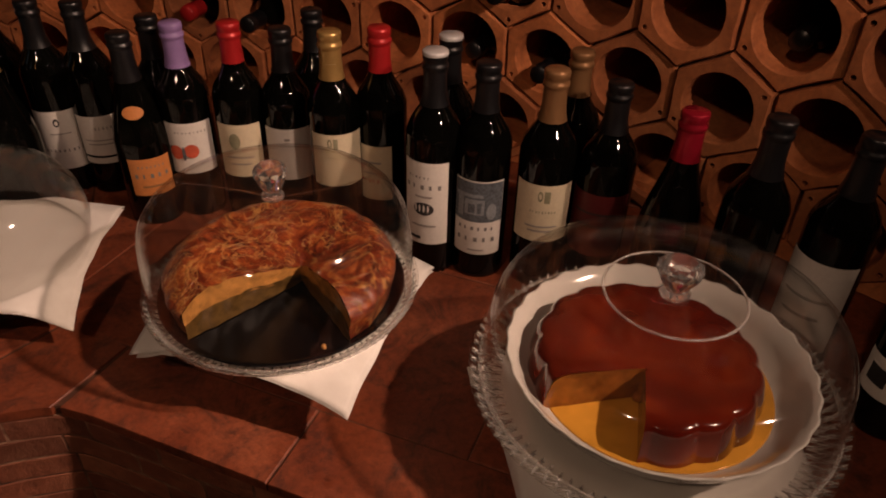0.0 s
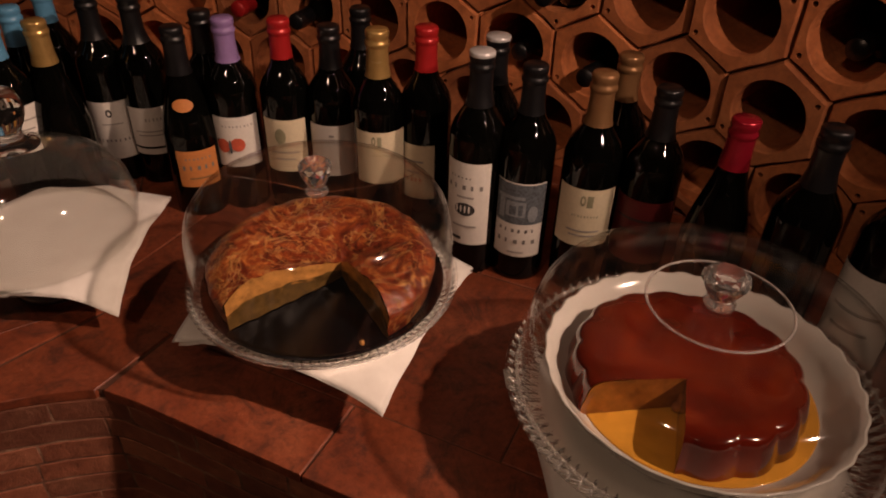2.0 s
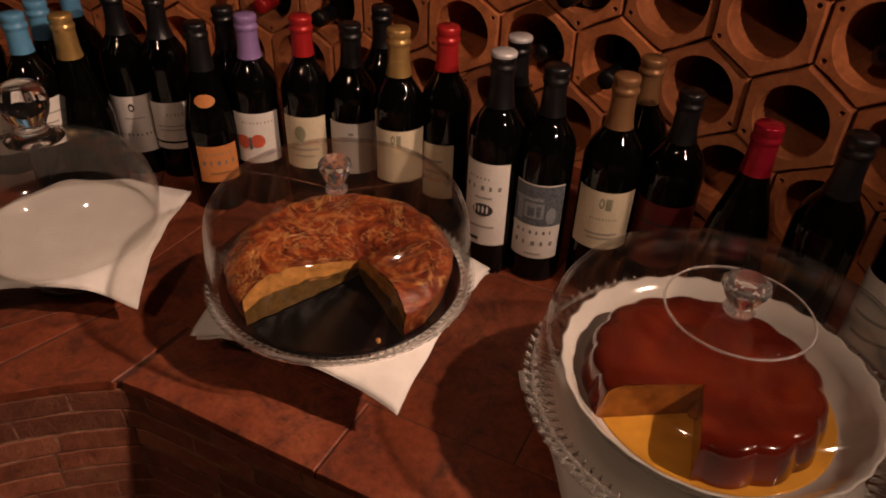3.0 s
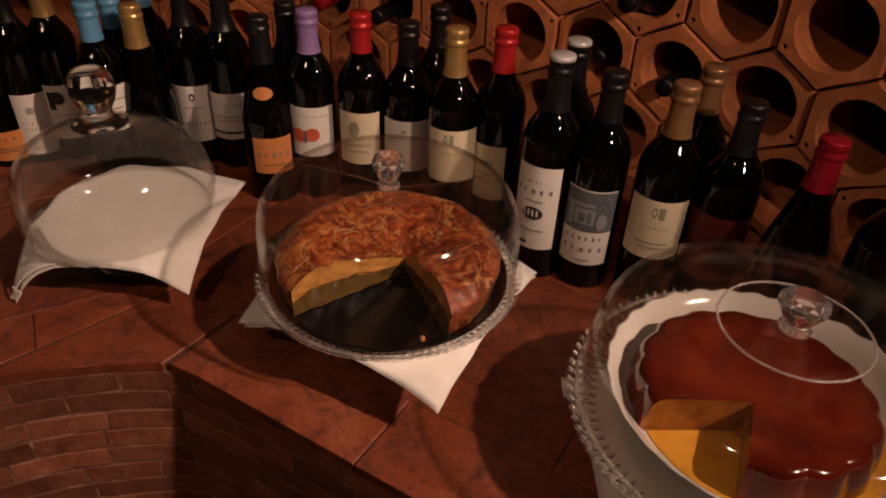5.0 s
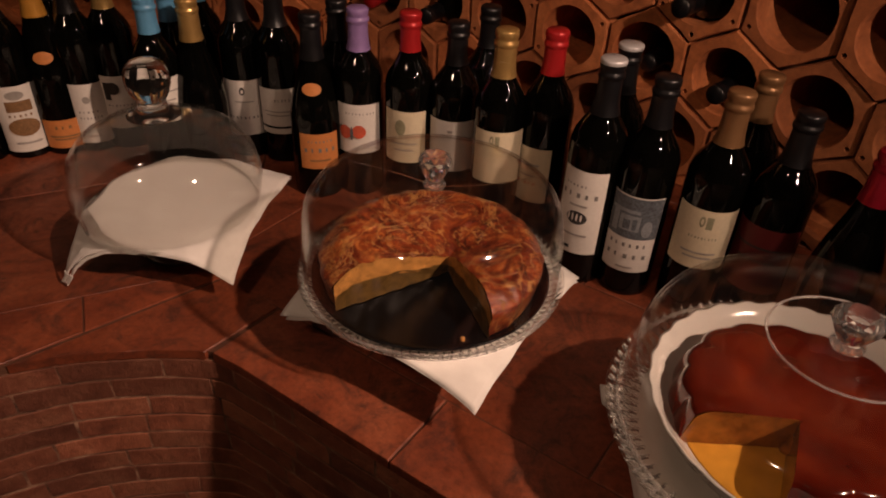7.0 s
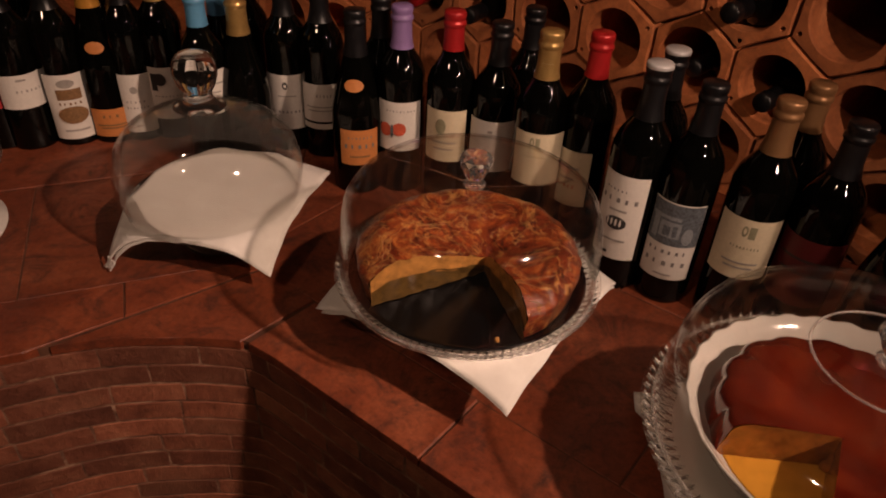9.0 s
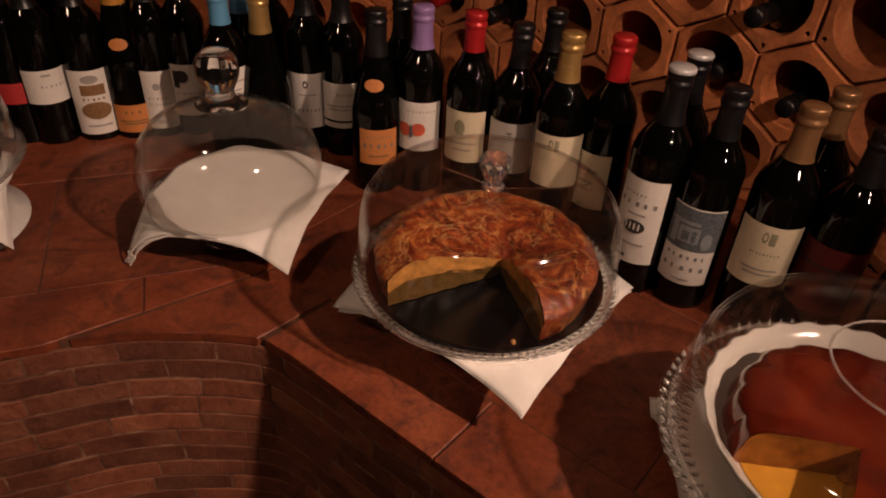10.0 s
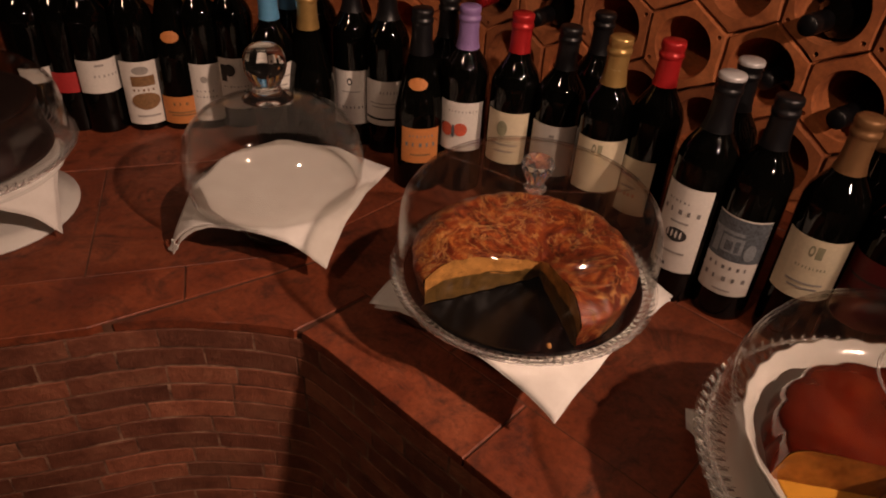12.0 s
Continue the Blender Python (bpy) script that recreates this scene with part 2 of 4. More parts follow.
def pastry():
    """Glossy egg-washed crust: deep brown patches, paler raised threads."""
    m, tree, bsdf = material("glazed_pie_crust")
    coords = tree.nodes.new("ShaderNodeTexCoord").outputs["Object"]
    big = noise_node(tree, 20, 8, 0.66, coords, 2.6)
    base = ramp(tree, big.outputs[0], ((0.36, (0.05, 0.007, 0.003)), (0.47, (0.19, 0.029, 0.009)), (0.56, (0.35, 0.070, 0.017)), (0.68, (0.68, 0.25, 0.06))))
    veins = noise_node(tree, 13, 4, 0.5, coords, 2.2)
    edge = ramp(tree, veins.outputs[0], ((0.477, (0, 0, 0)), (0.497, (0.8, 0.8, 0.8)), (0.517, (0, 0, 0))))
    colour = mixed(tree, "MIX", edge.outputs[0], base.outputs[0], (0.70, 0.36, 0.11))
    threads = noise_node(tree, 17, 4, 0.5, coords, 3.2)
    strand = ramp(tree, threads.outputs[0], ((0.485, (0, 0, 0)), (0.50, (0.7, 0.7, 0.7)), (0.515, (0, 0, 0))))
    colour = mixed(tree, "MIX", strand.outputs[0], colour, (0.72, 0.31, 0.085))
    link(tree, colour, bsdf.inputs["Base Color"])
    bsdf.inputs["Roughness"].default_value = 0.34
    bsdf.inputs["Coat Weight"].default_value = 0.8
    bsdf.inputs["Coat Roughness"].default_value = 0.14
    bump(tree, bsdf, mixed(tree, "ADD", 0.6, mixed(tree, "ADD", 0.5, big.outputs[0], strand.outputs[0]), edge.outputs[0]), 0.8, 0.003)
    return m


CRUST = pastry()
CUSTARD = plain("yellow_pastry_cut", (0.52, 0.25, 0.065), 0.45, grain=0.4, scale=90, relief=0.001)
FILLING = plain("olive_apple_filling", (0.13, 0.075, 0.022), 0.3, grain=0.45, scale=110, relief=0.002)


def caramel():
    m, tree, bsdf = material("caramel_pudding")
    coords = tree.nodes.new("ShaderNodeTexCoord").outputs["Object"]
    n = noise_node(tree, 15, 2, 0.4, coords, 0.6)
    tone = ramp(tree, n.outputs[0], ((0.25, (0.05, 0.004, 0.002)), (0.55, (0.125, 0.011, 0.0032)), (0.85, (0.26, 0.036, 0.007))))
    link(tree, tone.outputs[0], bsdf.inputs["Base Color"])
    bsdf.inputs["Roughness"].default_value = 0.12
    bsdf.inputs["Coat Weight"].default_value = 0.8
    bsdf.inputs["Subsurface Weight"].default_value = 0.15
    bsdf.inputs["Subsurface Radius"].default_value = (0.01, 0.003, 0.001)
    bump(tree, bsdf, n.outputs[0], 0.3, 0.001)
    return m


CARAMEL = caramel()
PUDDINGCUT = plain("pale_pudding_cut", (0.27, 0.092, 0.017), 0.2, coat=0.5, grain=0.5, scale=45, relief=0.001, sub=0.15)
SYRUP = plain("amber_caramel_syrup", (0.70, 0.34, 0.045), 0.06, coat=0.6, grain=0.25, scale=22, relief=0)

# ---- mesh helpers ----


def mesh_of(name, bm, mat, smooth=True):
    me = bpy.data.meshes.new(name)
    bmesh.ops.recalc_face_normals(bm, faces=bm.faces[:])
    bm.to_mesh(me)
    bm.free()
    for p in me.polygons:
        p.use_smooth = smooth
    if mat:
        me.materials.append(mat)
    return me


def part(name, bm, mat, parent, label="", smooth=True):
    ob = new(name, mesh_of(name, bm, mat, smooth))
    ob.parent = parent
    if label:
        tagged(ob, label)
    return ob


def thing(name, place, label, category, group="", kind="", turn=0.0):
    ob = new(name)
    ob.empty_display_size = 0.02
    ob.matrix_basis = pose(*place, 0, 0, turn)
    return tagged(ob, label, category, group, kind)


def turned(profile, n=48, bm=None, wobble=None):
    """A body of revolution from (radius, height) pairs; a closed loop when the first pair comes again."""
    bm = bm or bmesh.new()
    rings = []
    for r, z in profile:
        if r < 1e-6:
            rings.append([bm.verts.new((0, 0, z))])
            continue
        ring = []
        for i in range(n):
            a = 2 * math.pi * i / n
            rr, zz = wobble(r, z, a) if wobble else (r, z)
            ring.append(bm.verts.new((rr * math.cos(a), rr * math.sin(a), zz)))
        rings.append(ring)
    for a, b in zip(rings, rings[1:]):
        for i in range(n):
            j = (i + 1) % n
            quad = [a[i % len(a)], a[j % len(a)], b[j % len(b)], b[i % len(b)]]
            quad = list(dict.fromkeys(quad))
            if len(quad) > 2:
                bm.faces.new(quad)
    return bm


def wall_profile(outer, t):
    """A shell of thickness t from an outer profile that runs from the rim to the top on the axis."""
    inner = []
    for i, (r, z) in enumerate(outer):
        a, b = outer[max(0, i - 1)], outer[min(len(outer) - 1, i + 1)]
        d = Vector((b[0] - a[0], b[1] - a[1])).normalized()
        inner.append((max(0.0, r - d.y * t) if r > 1e-6 else 0.0, z + d.x * t if r > 1e-6 else z - t))
    r0, z0 = outer[0]
    return [*reversed(inner[1:]), (inner[0][0], z0 + 0.0004), ((inner[0][0] + r0) / 2, z0), *[(r, z + (0.0004 if k == 0 else 0)) for k, (r, z) in enumerate(outer)]]


def smooth_profile(points, steps=5):
    """A Catmull-Rom curve through the profile's points."""
    out = []
    p = [points[0], *points, points[-1]]
    for a, b, c, d in zip(p, p[1:], p[2:], p[3:]):
        for k in range(steps):
            t = k / steps
            out.append(tuple(0.5 * (2 * b[i] + (c[i] - a[i]) * t + (2 * a[i] - 5 * b[i] + 4 * c[i] - d[i]) * t * t + (3 * b[i] - a[i] - 3 * c[i] + d[i]) * t ** 3) for i in (0, 1)))
    out.append(points[-1])
    return [(max(0.0, r), z) for r, z in out]


def box(bm, m, sx, sy, sz, chamfer=0.0):
    """A box with its corners cut by the chamfer all round its upper and lower edges."""
    vs = []
    c = chamfer
    for z, k in ((-sz / 2, c), (-sz / 2 + c, 0), (sz / 2 - c, 0), (sz / 2, c)):
        vs.append([bm.verts.new(m @ Vector((x * (sx / 2 - k), y * (sy / 2 - k), z))) for x, y in ((-1, -1), (1, -1), (1, 1), (-1, 1))])
    for a, b in zip(vs, vs[1:]):
        for i in range(4):
            bm.faces.new((a[i], a[(i + 1) % 4], b[(i + 1) % 4], b[i]))
    bm.faces.new(vs[0][::-1])
    bm.faces.new(vs[-1])
    return bm


def slab_mesh(bm, outline, z0, z1, c=0.003):
    """An upright prism over an outline, its upper edge chamfered."""
    n = len(outline)
    mid = Vector((sum(p[0] for p in outline) / n, sum(p[1] for p in outline) / n))
    rows = []
    for z, k in ((z0, 0), (z1 - c, 0), (z1, c)):
        row = []
        for x, y in outline:
            d = mid - Vector((x, y))
            d = d.normalized() * k if d.length > 1e-6 else d
            row.append(bm.verts.new((x + d.x, y + d.y, z)))
        rows.append(row)
    for a, b in zip(rows, rows[1:]):
        for i in range(n):
            bm.faces.new((a[i], a[(i + 1) % n], b[(i + 1) % n], b[i]))
    bm.faces.new(rows[-1])
    bm.faces.new(rows[0][::-1])
    return bm


def clip(poly, px, py, nx, ny):
    """The part of a convex outline on the side of the line to which (nx, ny) points."""
    out = []
    for (ax, ay), (bx, by) in zip(poly, poly[1:] + poly[:1]):
        da, db = (ax - px) * nx + (ay - py) * ny, (bx - px) * nx + (by - py) * ny
        if da >= 0:
            out.append((ax, ay))
        if da * db < 0:
            s = da / (da - db)
            out.append((ax + s * (bx - ax), ay + s * (by - ay)))
    return out


# ---- the cellar round the counter ----
CX, CY, RACK = -1.032, -0.86, 2.368


def polar(angle, r, z=0.0):
    return Vector((CX + r * math.cos(angle), CY + r * math.sin(angle), z))


def block_wall(name, size, place, label):
    bm = bmesh.new()
    box(bm, pose(*place), *size)
    return tagged(new(name, mesh_of(name, bm, PLASTER, False)), label, "wall", kind="structure")


block_wall("wall_south", (6.4, 0.2, 3.4), (-0.6, -2.9, 0.75), "plain dark cellar wall of rough plaster")
block_wall("wall_north", (6.4, 0.2, 3.4), (-0.6, 2.5, 0.75), "plain dark cellar wall of rough plaster")
block_wall("wall_east", (0.2, 5.2, 3.4), (2.7, -0.2, 0.75), "plain dark cellar wall of rough plaster")
block_wall("wall_west", (0.2, 5.2, 3.4), (-3.9, -0.2, 0.75), "plain dark cellar wall of rough plaster")
tagged(block_wall("ceiling", (6.8, 5.8, 0.15), (-0.6, -0.2, 2.53), "plain dark plaster ceiling"), category="ceiling")
tagged(block_wall("floor", (6.8, 5.8, 0.1), (-0.6, -0.2, -1.0), "dark clay floor of the cellar"), category="floor")

# ---- front edge of the counter: two straight runs and a rounded inner corner ----
UX, UY = 0.927, -0.375
NX, NY = 0.375, 0.927
LX, LY = 0.803, 0.596
MX, MY = -0.596, 0.803
CORNER = (-0.367, 0.567)


def edge_path():
    """A straight run from the west, a wide bend, and a straight run to the east."""
    knots = [(-1.40, -0.155), (-0.96, 0.172), (-0.73, 0.342), (-0.659, 0.395), (-0.614, 0.431), (-0.565, 0.470), (-0.506, 0.505), (-0.440, 0.531), (-0.390, 0.546), (-0.345, 0.553), (-0.305, 0.541)]
    knots += [(CORNER[0] + UX * t, CORNER[1] + UY * t) for t in (0.14, 0.5, 1.15)]
    pts = []
    p = [knots[0], *knots, knots[-1]]
    for a, b, c, d in zip(p, p[1:], p[2:], p[3:]):
        for k in range(4):
            t = k / 4
            pts.append(tuple(0.5 * (2 * b[i] + (c[i] - a[i]) * t + (2 * a[i] - 5 * b[i] + 4 * c[i] - d[i]) * t * t + (3 * b[i] - a[i] - 3 * c[i] + d[i]) * t ** 3) for i in (0, 1)))
    return pts + [knots[-1]]


EDGE = edge_path()
LENGTHS = [0.0]
for p, q in zip(EDGE, EDGE[1:]):
    LENGTHS.append(LENGTHS[-1] + math.dist(p, q))


def along(s):
    """Place and heading of the counter's edge s metres from its west end."""
    for i in range(len(EDGE) - 1):
        if s <= LENGTHS[i + 1] or i == len(EDGE) - 2:
            f = (s - LENGTHS[i]) / (LENGTHS[i + 1] - LENGTHS[i])
            p, q = EDGE[i], EDGE[i + 1]
            return p[0] + f * (q[0] - p[0]), p[1] + f * (q[1] - p[1]), math.atan2(q[1] - p[1], q[0] - p[0])


counter = thing("counter", (0, 0, 0), "curved masonry counter of red terracotta slabs over thin bricks", "counter", kind="structure")
core = bmesh.new()
outline = [(p[0] - 0.45 * 0.0015, p[1] + 0.0015) for p in EDGE] + [tuple(polar(a, RACK + 0.26)[:2]) for a in np.linspace(0.3, 2.75, 40)]
slab_mesh(core, outline, -0.95, -0.0155, 0.0)
part("mortar_core", core, MORTAR, counter, "lime mortar between the bricks", False)
bed = bmesh.new()
outline = [(p[0], p[1] + 0.004) for p in EDGE] + [tuple(polar(a, RACK + 0.26)[:2]) for a in np.linspace(0.3, 2.75, 40)]
slab_mesh(bed, outline, -0.0150, -0.0022, 0.0)
part("joint_bed", bed, GROUT, counter, "dark mortar joints between the slabs", False)

G = 0.0011
FRONT = 0.106
P0 = (-0.091, 0.4555)
slabs = []


def right_tile(u0, u1, n0, n1):
    return [(P0[0] + UX * u + NX * n, P0[1] + UY * u + NY * n) for u, n in ((u0 + G, n0 + G), (u1 - G, n0 + G), (u1 - G, n1 - G), (u0 + G, n1 - G))]


def left_tile(u0, u1, n0, n1):
    return [(-0.586 + LX * u + MX * n, 0.455 + LY * u + MY * n) for u, n in ((u0 + G, n0 + G), (u1 - G, n0 + G), (u1 - G, n1 - G), (u0 + G, n1 - G))]


for k in range(3):
    slabs.append(right_tile(0.3 * k, 0.3 * k + 0.3, -0.003, FRONT))
t1 = right_tile(-0.3, 0, -0.003, FRONT)
slabs.append([(-0.345, 0.553), (-0.305, 0.541), *t1[1:3], (-0.301, 0.652)])
knee = [p for p in EDGE if -0.575 < p[0] < -0.349]
slabs.append([*knee, (-0.305, 0.655), (-0.392, 0.703)])
for i in range(-3, 5):
    for j in range(4):
        o = 0.15 * (j % 2)
        t = right_tile(0.3 * i - 0.12 + o, 0.3 * i + 0.18 + o, FRONT + 0.3 * j, FRONT + 0.3 * j + 0.3)
        t = clip(t, -0.390, 0.706, 0.954, 0.30)
        if len(t) > 2:
            slabs.append(t)
for i in range(-5, 4):
    for j in range(-1, 4):
        n0, n1 = (-0.003, FRONT) if j < 0 else (FRONT + 0.3 * j, FRONT + 0.3 * j + 0.3)
        o = 0.13 * (j % 2)
        t = left_tile(0.3 * i - 0.02 + o, 0.3 * i + 0.28 + o, n0, n1)
        t = clip(t, -0.580, 0.462, -0.80, 0.60) if n1 < 0.2 else clip(clip(t, -0.3945, 0.706, -0.954, -0.30), -0.580, 0.462, -0.80, 0.60)
        if len(t) > 2:
            slabs.append(t)
random.seed(5)
for poly in slabs:
    bm = slab_mesh(bmesh.new(), poly, -0.0135, random.uniform(-0.0012, 0.0004), 0.0014)
    part("slab", bm, SLAB, counter, smooth=False)

# thin bricks of the counter's front
def edge_point(s, back, z):
    x, y, heading = along(s)
    return Vector((x - math.sin(heading) * back, y + math.cos(heading) * back, z))


def bent_brick(s0, s1, z0, z1, seed):
    """A thin worn brick that follows the bend of the counter's front."""
    bm = bmesh.new()
    rows = []
    n = 6
    for i in range(n + 1):
        f = i / n
        end = i in (0, n)
        row = []
        for back, zf in ((0.018, 0.0), (0.0006, 0.0), (0.0, 0.05), (0.0, 0.5), (0.0, 0.95), (0.0006, 1.0), (0.018, 1.0)):
            w = 0.0016 * noise.noise(Vector((f * 3 + seed * 1.7, zf * 2, seed)))
            sag = 0.0016 * noise.noise(Vector((f * 2.2, seed * 0.9, zf * 0.4 + 9)))
            d = (0.0006 if end and back < 0.01 else 0.0) + back + 0.0006 * noise.noise(Vector((f * 9, zf * 5, seed)))
            row.append(bm.verts.new(edge_point(s0 + (s1 - s0) * f + (w if end else 0), 0.0004 + d, z0 + (z1 - z0) * zf + sag)))
        rows.append(row)
    for p, q in zip(rows, rows[1:]):
        for j in range(len(p) - 1):
            bm.faces.new((p[j], q[j], q[j + 1], p[j + 1]))
    bm.faces.new(rows[0])
    bm.faces.new(rows[-1][::-1])
    return bm


random.seed(8)
COURSE = 0.0335
TOTAL = LENGTHS[-1]
for row in range(15):
    s = 0.42 + random.uniform(0, 0.1)
    z = -0.0145 - COURSE * row
    while s < TOTAL - 0.5:
        length = random.uniform(0.085, 0.13)
        part("brick", bent_brick(s + 0.0017, s + length - 0.0017, z - COURSE + 0.0017, z - 0.0017, random.uniform(0, 90)), BRICK, counter, smooth=False)
        s += length

# ---- the wine rack of six-sided clay blocks ----
W = 0.1447
SIDE_LEN = W / math.sqrt(3)
STEP = W / RACK
TH0, Z0 = 0.8741, 0.2036
DEEP = 0.26


def hex_block(hole, seed):
    """One block: a six-sided prism with a round bore and small corner holes, its front at x = 0 and its depth along +x."""
    random.seed(seed)
    bm = bmesh.new()
    a = SIDE_LEN - 0.0022
    outer, ring = [], []
    for i in range(6):
        for k in range(3):
            t0, t1 = radians(90 + 60 * i), radians(150 + 60 * i)
            f = k / 3
            y, z = (math.cos(t0) * (1 - f) + math.cos(t1) * f) * a, (math.sin(t0) * (1 - f) + math.sin(t1) * f) * a
            outer.append((y + random.uniform(-0.0012, 0.0012), z + random.uniform(-0.0012, 0.0012)))
    n = 30
    ox, oz = random.uniform(-0.002, 0.002), random.uniform(-0.002, 0.002)
    for i in range(n):
        t = 2 * math.pi * i / n
        r = hole * (1 + 0.012 * math.sin(2 * t + seed) + random.uniform(-0.006, 0.006))
        ring.append((ox + r * math.cos(t), oz + r * math.sin(t)))
    small = []
    for i in random.sample(range(6), 2 + seed % 2):
        t = radians(90 + 60 * i)
        c = (math.cos(t) * a * 0.845, math.sin(t) * a * 0.845)
        small.append([(c[0] + 0.0042 * math.cos(2 * math.pi * k / 8), c[1] + 0.0042 * math.sin(2 * math.pi * k / 8)) for k in range(8)])
    edges = []
    loops = []
    for pts, c in ((outer, 0.0026), (ring, -0.0016), *[(s, -0.0008) for s in small]):
        front = []
        for y, z in pts:
            d = Vector((y, z)).normalized() * c if pts is outer or pts is ring else Vector((0, 0))
            front.append(bm.verts.new((0, y - d.x, z - d.y)))
        loops.append((pts, front))
        edges += [bm.edges.new((front[i], front[(i + 1) % len(front)])) for i in range(len(front))]
    bmesh.ops.triangle_fill(bm, use_beauty=True, use_dissolve=False, edges=edges)
    for k, (pts, front) in enumerate(loops):
        depth = DEEP if k < 2 else 0.12
        rim = [bm.verts.new((0.004, y, z)) for y, z in pts]
        back = [bm.verts.new((depth, y, z)) for y, z in pts]
        for i in range(len(pts)):
            j = (i + 1) % len(pts)
            bm.faces.new((front[i], front[j], rim[j], rim[i]))
            bm.faces.new((rim[i], rim[j], back[j], back[i]))
        if k >= 2:
            bm.faces.new(back)
    return mesh_of("clay_block", bm, TERRACOTTA, False)


block_kinds = [hex_block(r, s) for s, r in enumerate((0.0525, 0.054, 0.0555, 0.053, 0.055, 0.0565))]
rack = thing("wine_rack", (0, 0, 0), "curved wine rack of six-sided terracotta blocks with round bores", "wine rack")
random.seed(3)


def bore(col, row):
    """Angle and height of a bore of the rack."""
    return TH0 - (col + (0.5 if row % 2 else 0.0)) * STEP, Z0 + row * 1.5 * SIDE_LEN


for row in range(-1, 5):
    for col in range(-22, 5):
        angle, z = bore(col, row)
        p = polar(angle, RACK + random.uniform(-0.005, 0.004), z)
        ob = new("clay_block", random.choice(block_kinds))
        ob.parent = rack
        ob.matrix_basis = pose(*p, random.uniform(-0.8, 0.8), random.uniform(-0.8, 0.8), math.degrees(angle) + random.uniform(-0.8, 0.8))
plinth = bmesh.new()
for r0, r1, z0, z1 in ((RACK + 0.012, RACK + DEEP, 0.001, Z0 - 1.5 * SIDE_LEN - SIDE_LEN * 0.45),):
    slab_mesh(plinth, [tuple(polar(a, r0)[:2]) for a in np.linspace(0.4, 2.6, 60)] + [tuple(polar(a, r1)[:2]) for a in np.linspace(2.6, 0.4, 60)], z0, z1, 0.0)
part("plinth", plinth, TERRACOTTA, rack, "low terracotta footing under the blocks", False)
lid = bmesh.new()
slab_mesh(lid, [tuple(polar(a, RACK + 0.262)[:2]) for a in np.linspace(0.35, 2.7, 60)] + [tuple(polar(a, RACK + 0.36)[:2]) for a in np.linspace(2.7, 0.35, 60)], -0.9, 2.45, 0.0)
tagged(new("wall_curved", mesh_of("wall_curved", lid, PLASTER, False)), "curved dark plaster wall behind the rack", "wall", kind="structure")

# ---- bottles ----
EYE_AT = (0.05, 0.0)
SHAPES = {
    "bordeaux": ((0.0, 0.004), (0.033, 0.0), (0.0372, 0.004), (0.0375, 0.1), (0.0375, 0.186), (0.0364, 0.199), (0.0325, 0.211), (0.0255, 0.2225), (0.0190, 0.233), (0.0156, 0.245), (0.0146, 0.26), (0.0143, 0.292), (0.0143, 0.2975), (0.0, 0.298)),
    "burgundy": ((0.0, 0.004), (0.035, 0.0), (0.0398, 0.004), (0.04, 0.125), (0.0385, 0.145), (0.0335, 0.172), (0.026, 0.2), (0.0195, 0.225), (0.0155, 0.25), (0.0145, 0.292), (0.0145, 0.2975), (0.0, 0.298)),
}


def neck_radius(shape, z):
    p = SHAPES[shape]
    for (r0, z0), (r1, z1) in zip(p, p[1:]):
        if z0 <= z <= z1 and z1 > z0:
            return r0 + (r1 - r0) * (z - z0) / (z1 - z0)
    return 0.0145


def patch(bm, shape, k, lift, u0, u1, z0, z1, steps=10, thick=0.0):
    """A curved paper patch on a bottle between two angles and two heights."""
    cols = []
    rows = 5
    steps = max(2, math.ceil(abs(u1 - u0) / 0.05))
    for i in range(steps + 1):
        a = u0 + (u1 - u0) * i / steps
        col = []
        for j in range(rows):
            z = z0 + (z1 - z0) * j / (rows - 1)
            r = neck_radius(shape, z / k) + lift
            col.append(bm.verts.new((r * math.cos(a), r * math.sin(a), z)))
        cols.append(col)
    for a, b in zip(cols, cols[1:]):
        for j in range(rows - 1):
            bm.faces.new((a[j], b[j], b[j + 1], a[j + 1]))


def disc(bm, shape, k, lift, u, z, ru, rz, n=20):
    """A curved round or oval print."""
    last = None
    for f in (0.0, 0.34, 0.67, 1.0):
        ring = []
        for i in range(n if f else 1):
            t = 2 * math.pi * i / n
            a, zz = u + f * ru * math.cos(t), z + f * rz * math.sin(t)
            r = neck_radius(shape, zz / k) + lift + (0.0012 if rz > 0.011 else 0.0)
            ring.append(bm.verts.new((r * math.cos(a), r * math.sin(a), zz)))
        for i in range(n if last else 0):
            quad = list(dict.fromkeys((last[i % len(last)], last[(i + 1) % len(last)], ring[(i + 1) % n], ring[i])))
            bm.faces.new(quad)
        last = ring


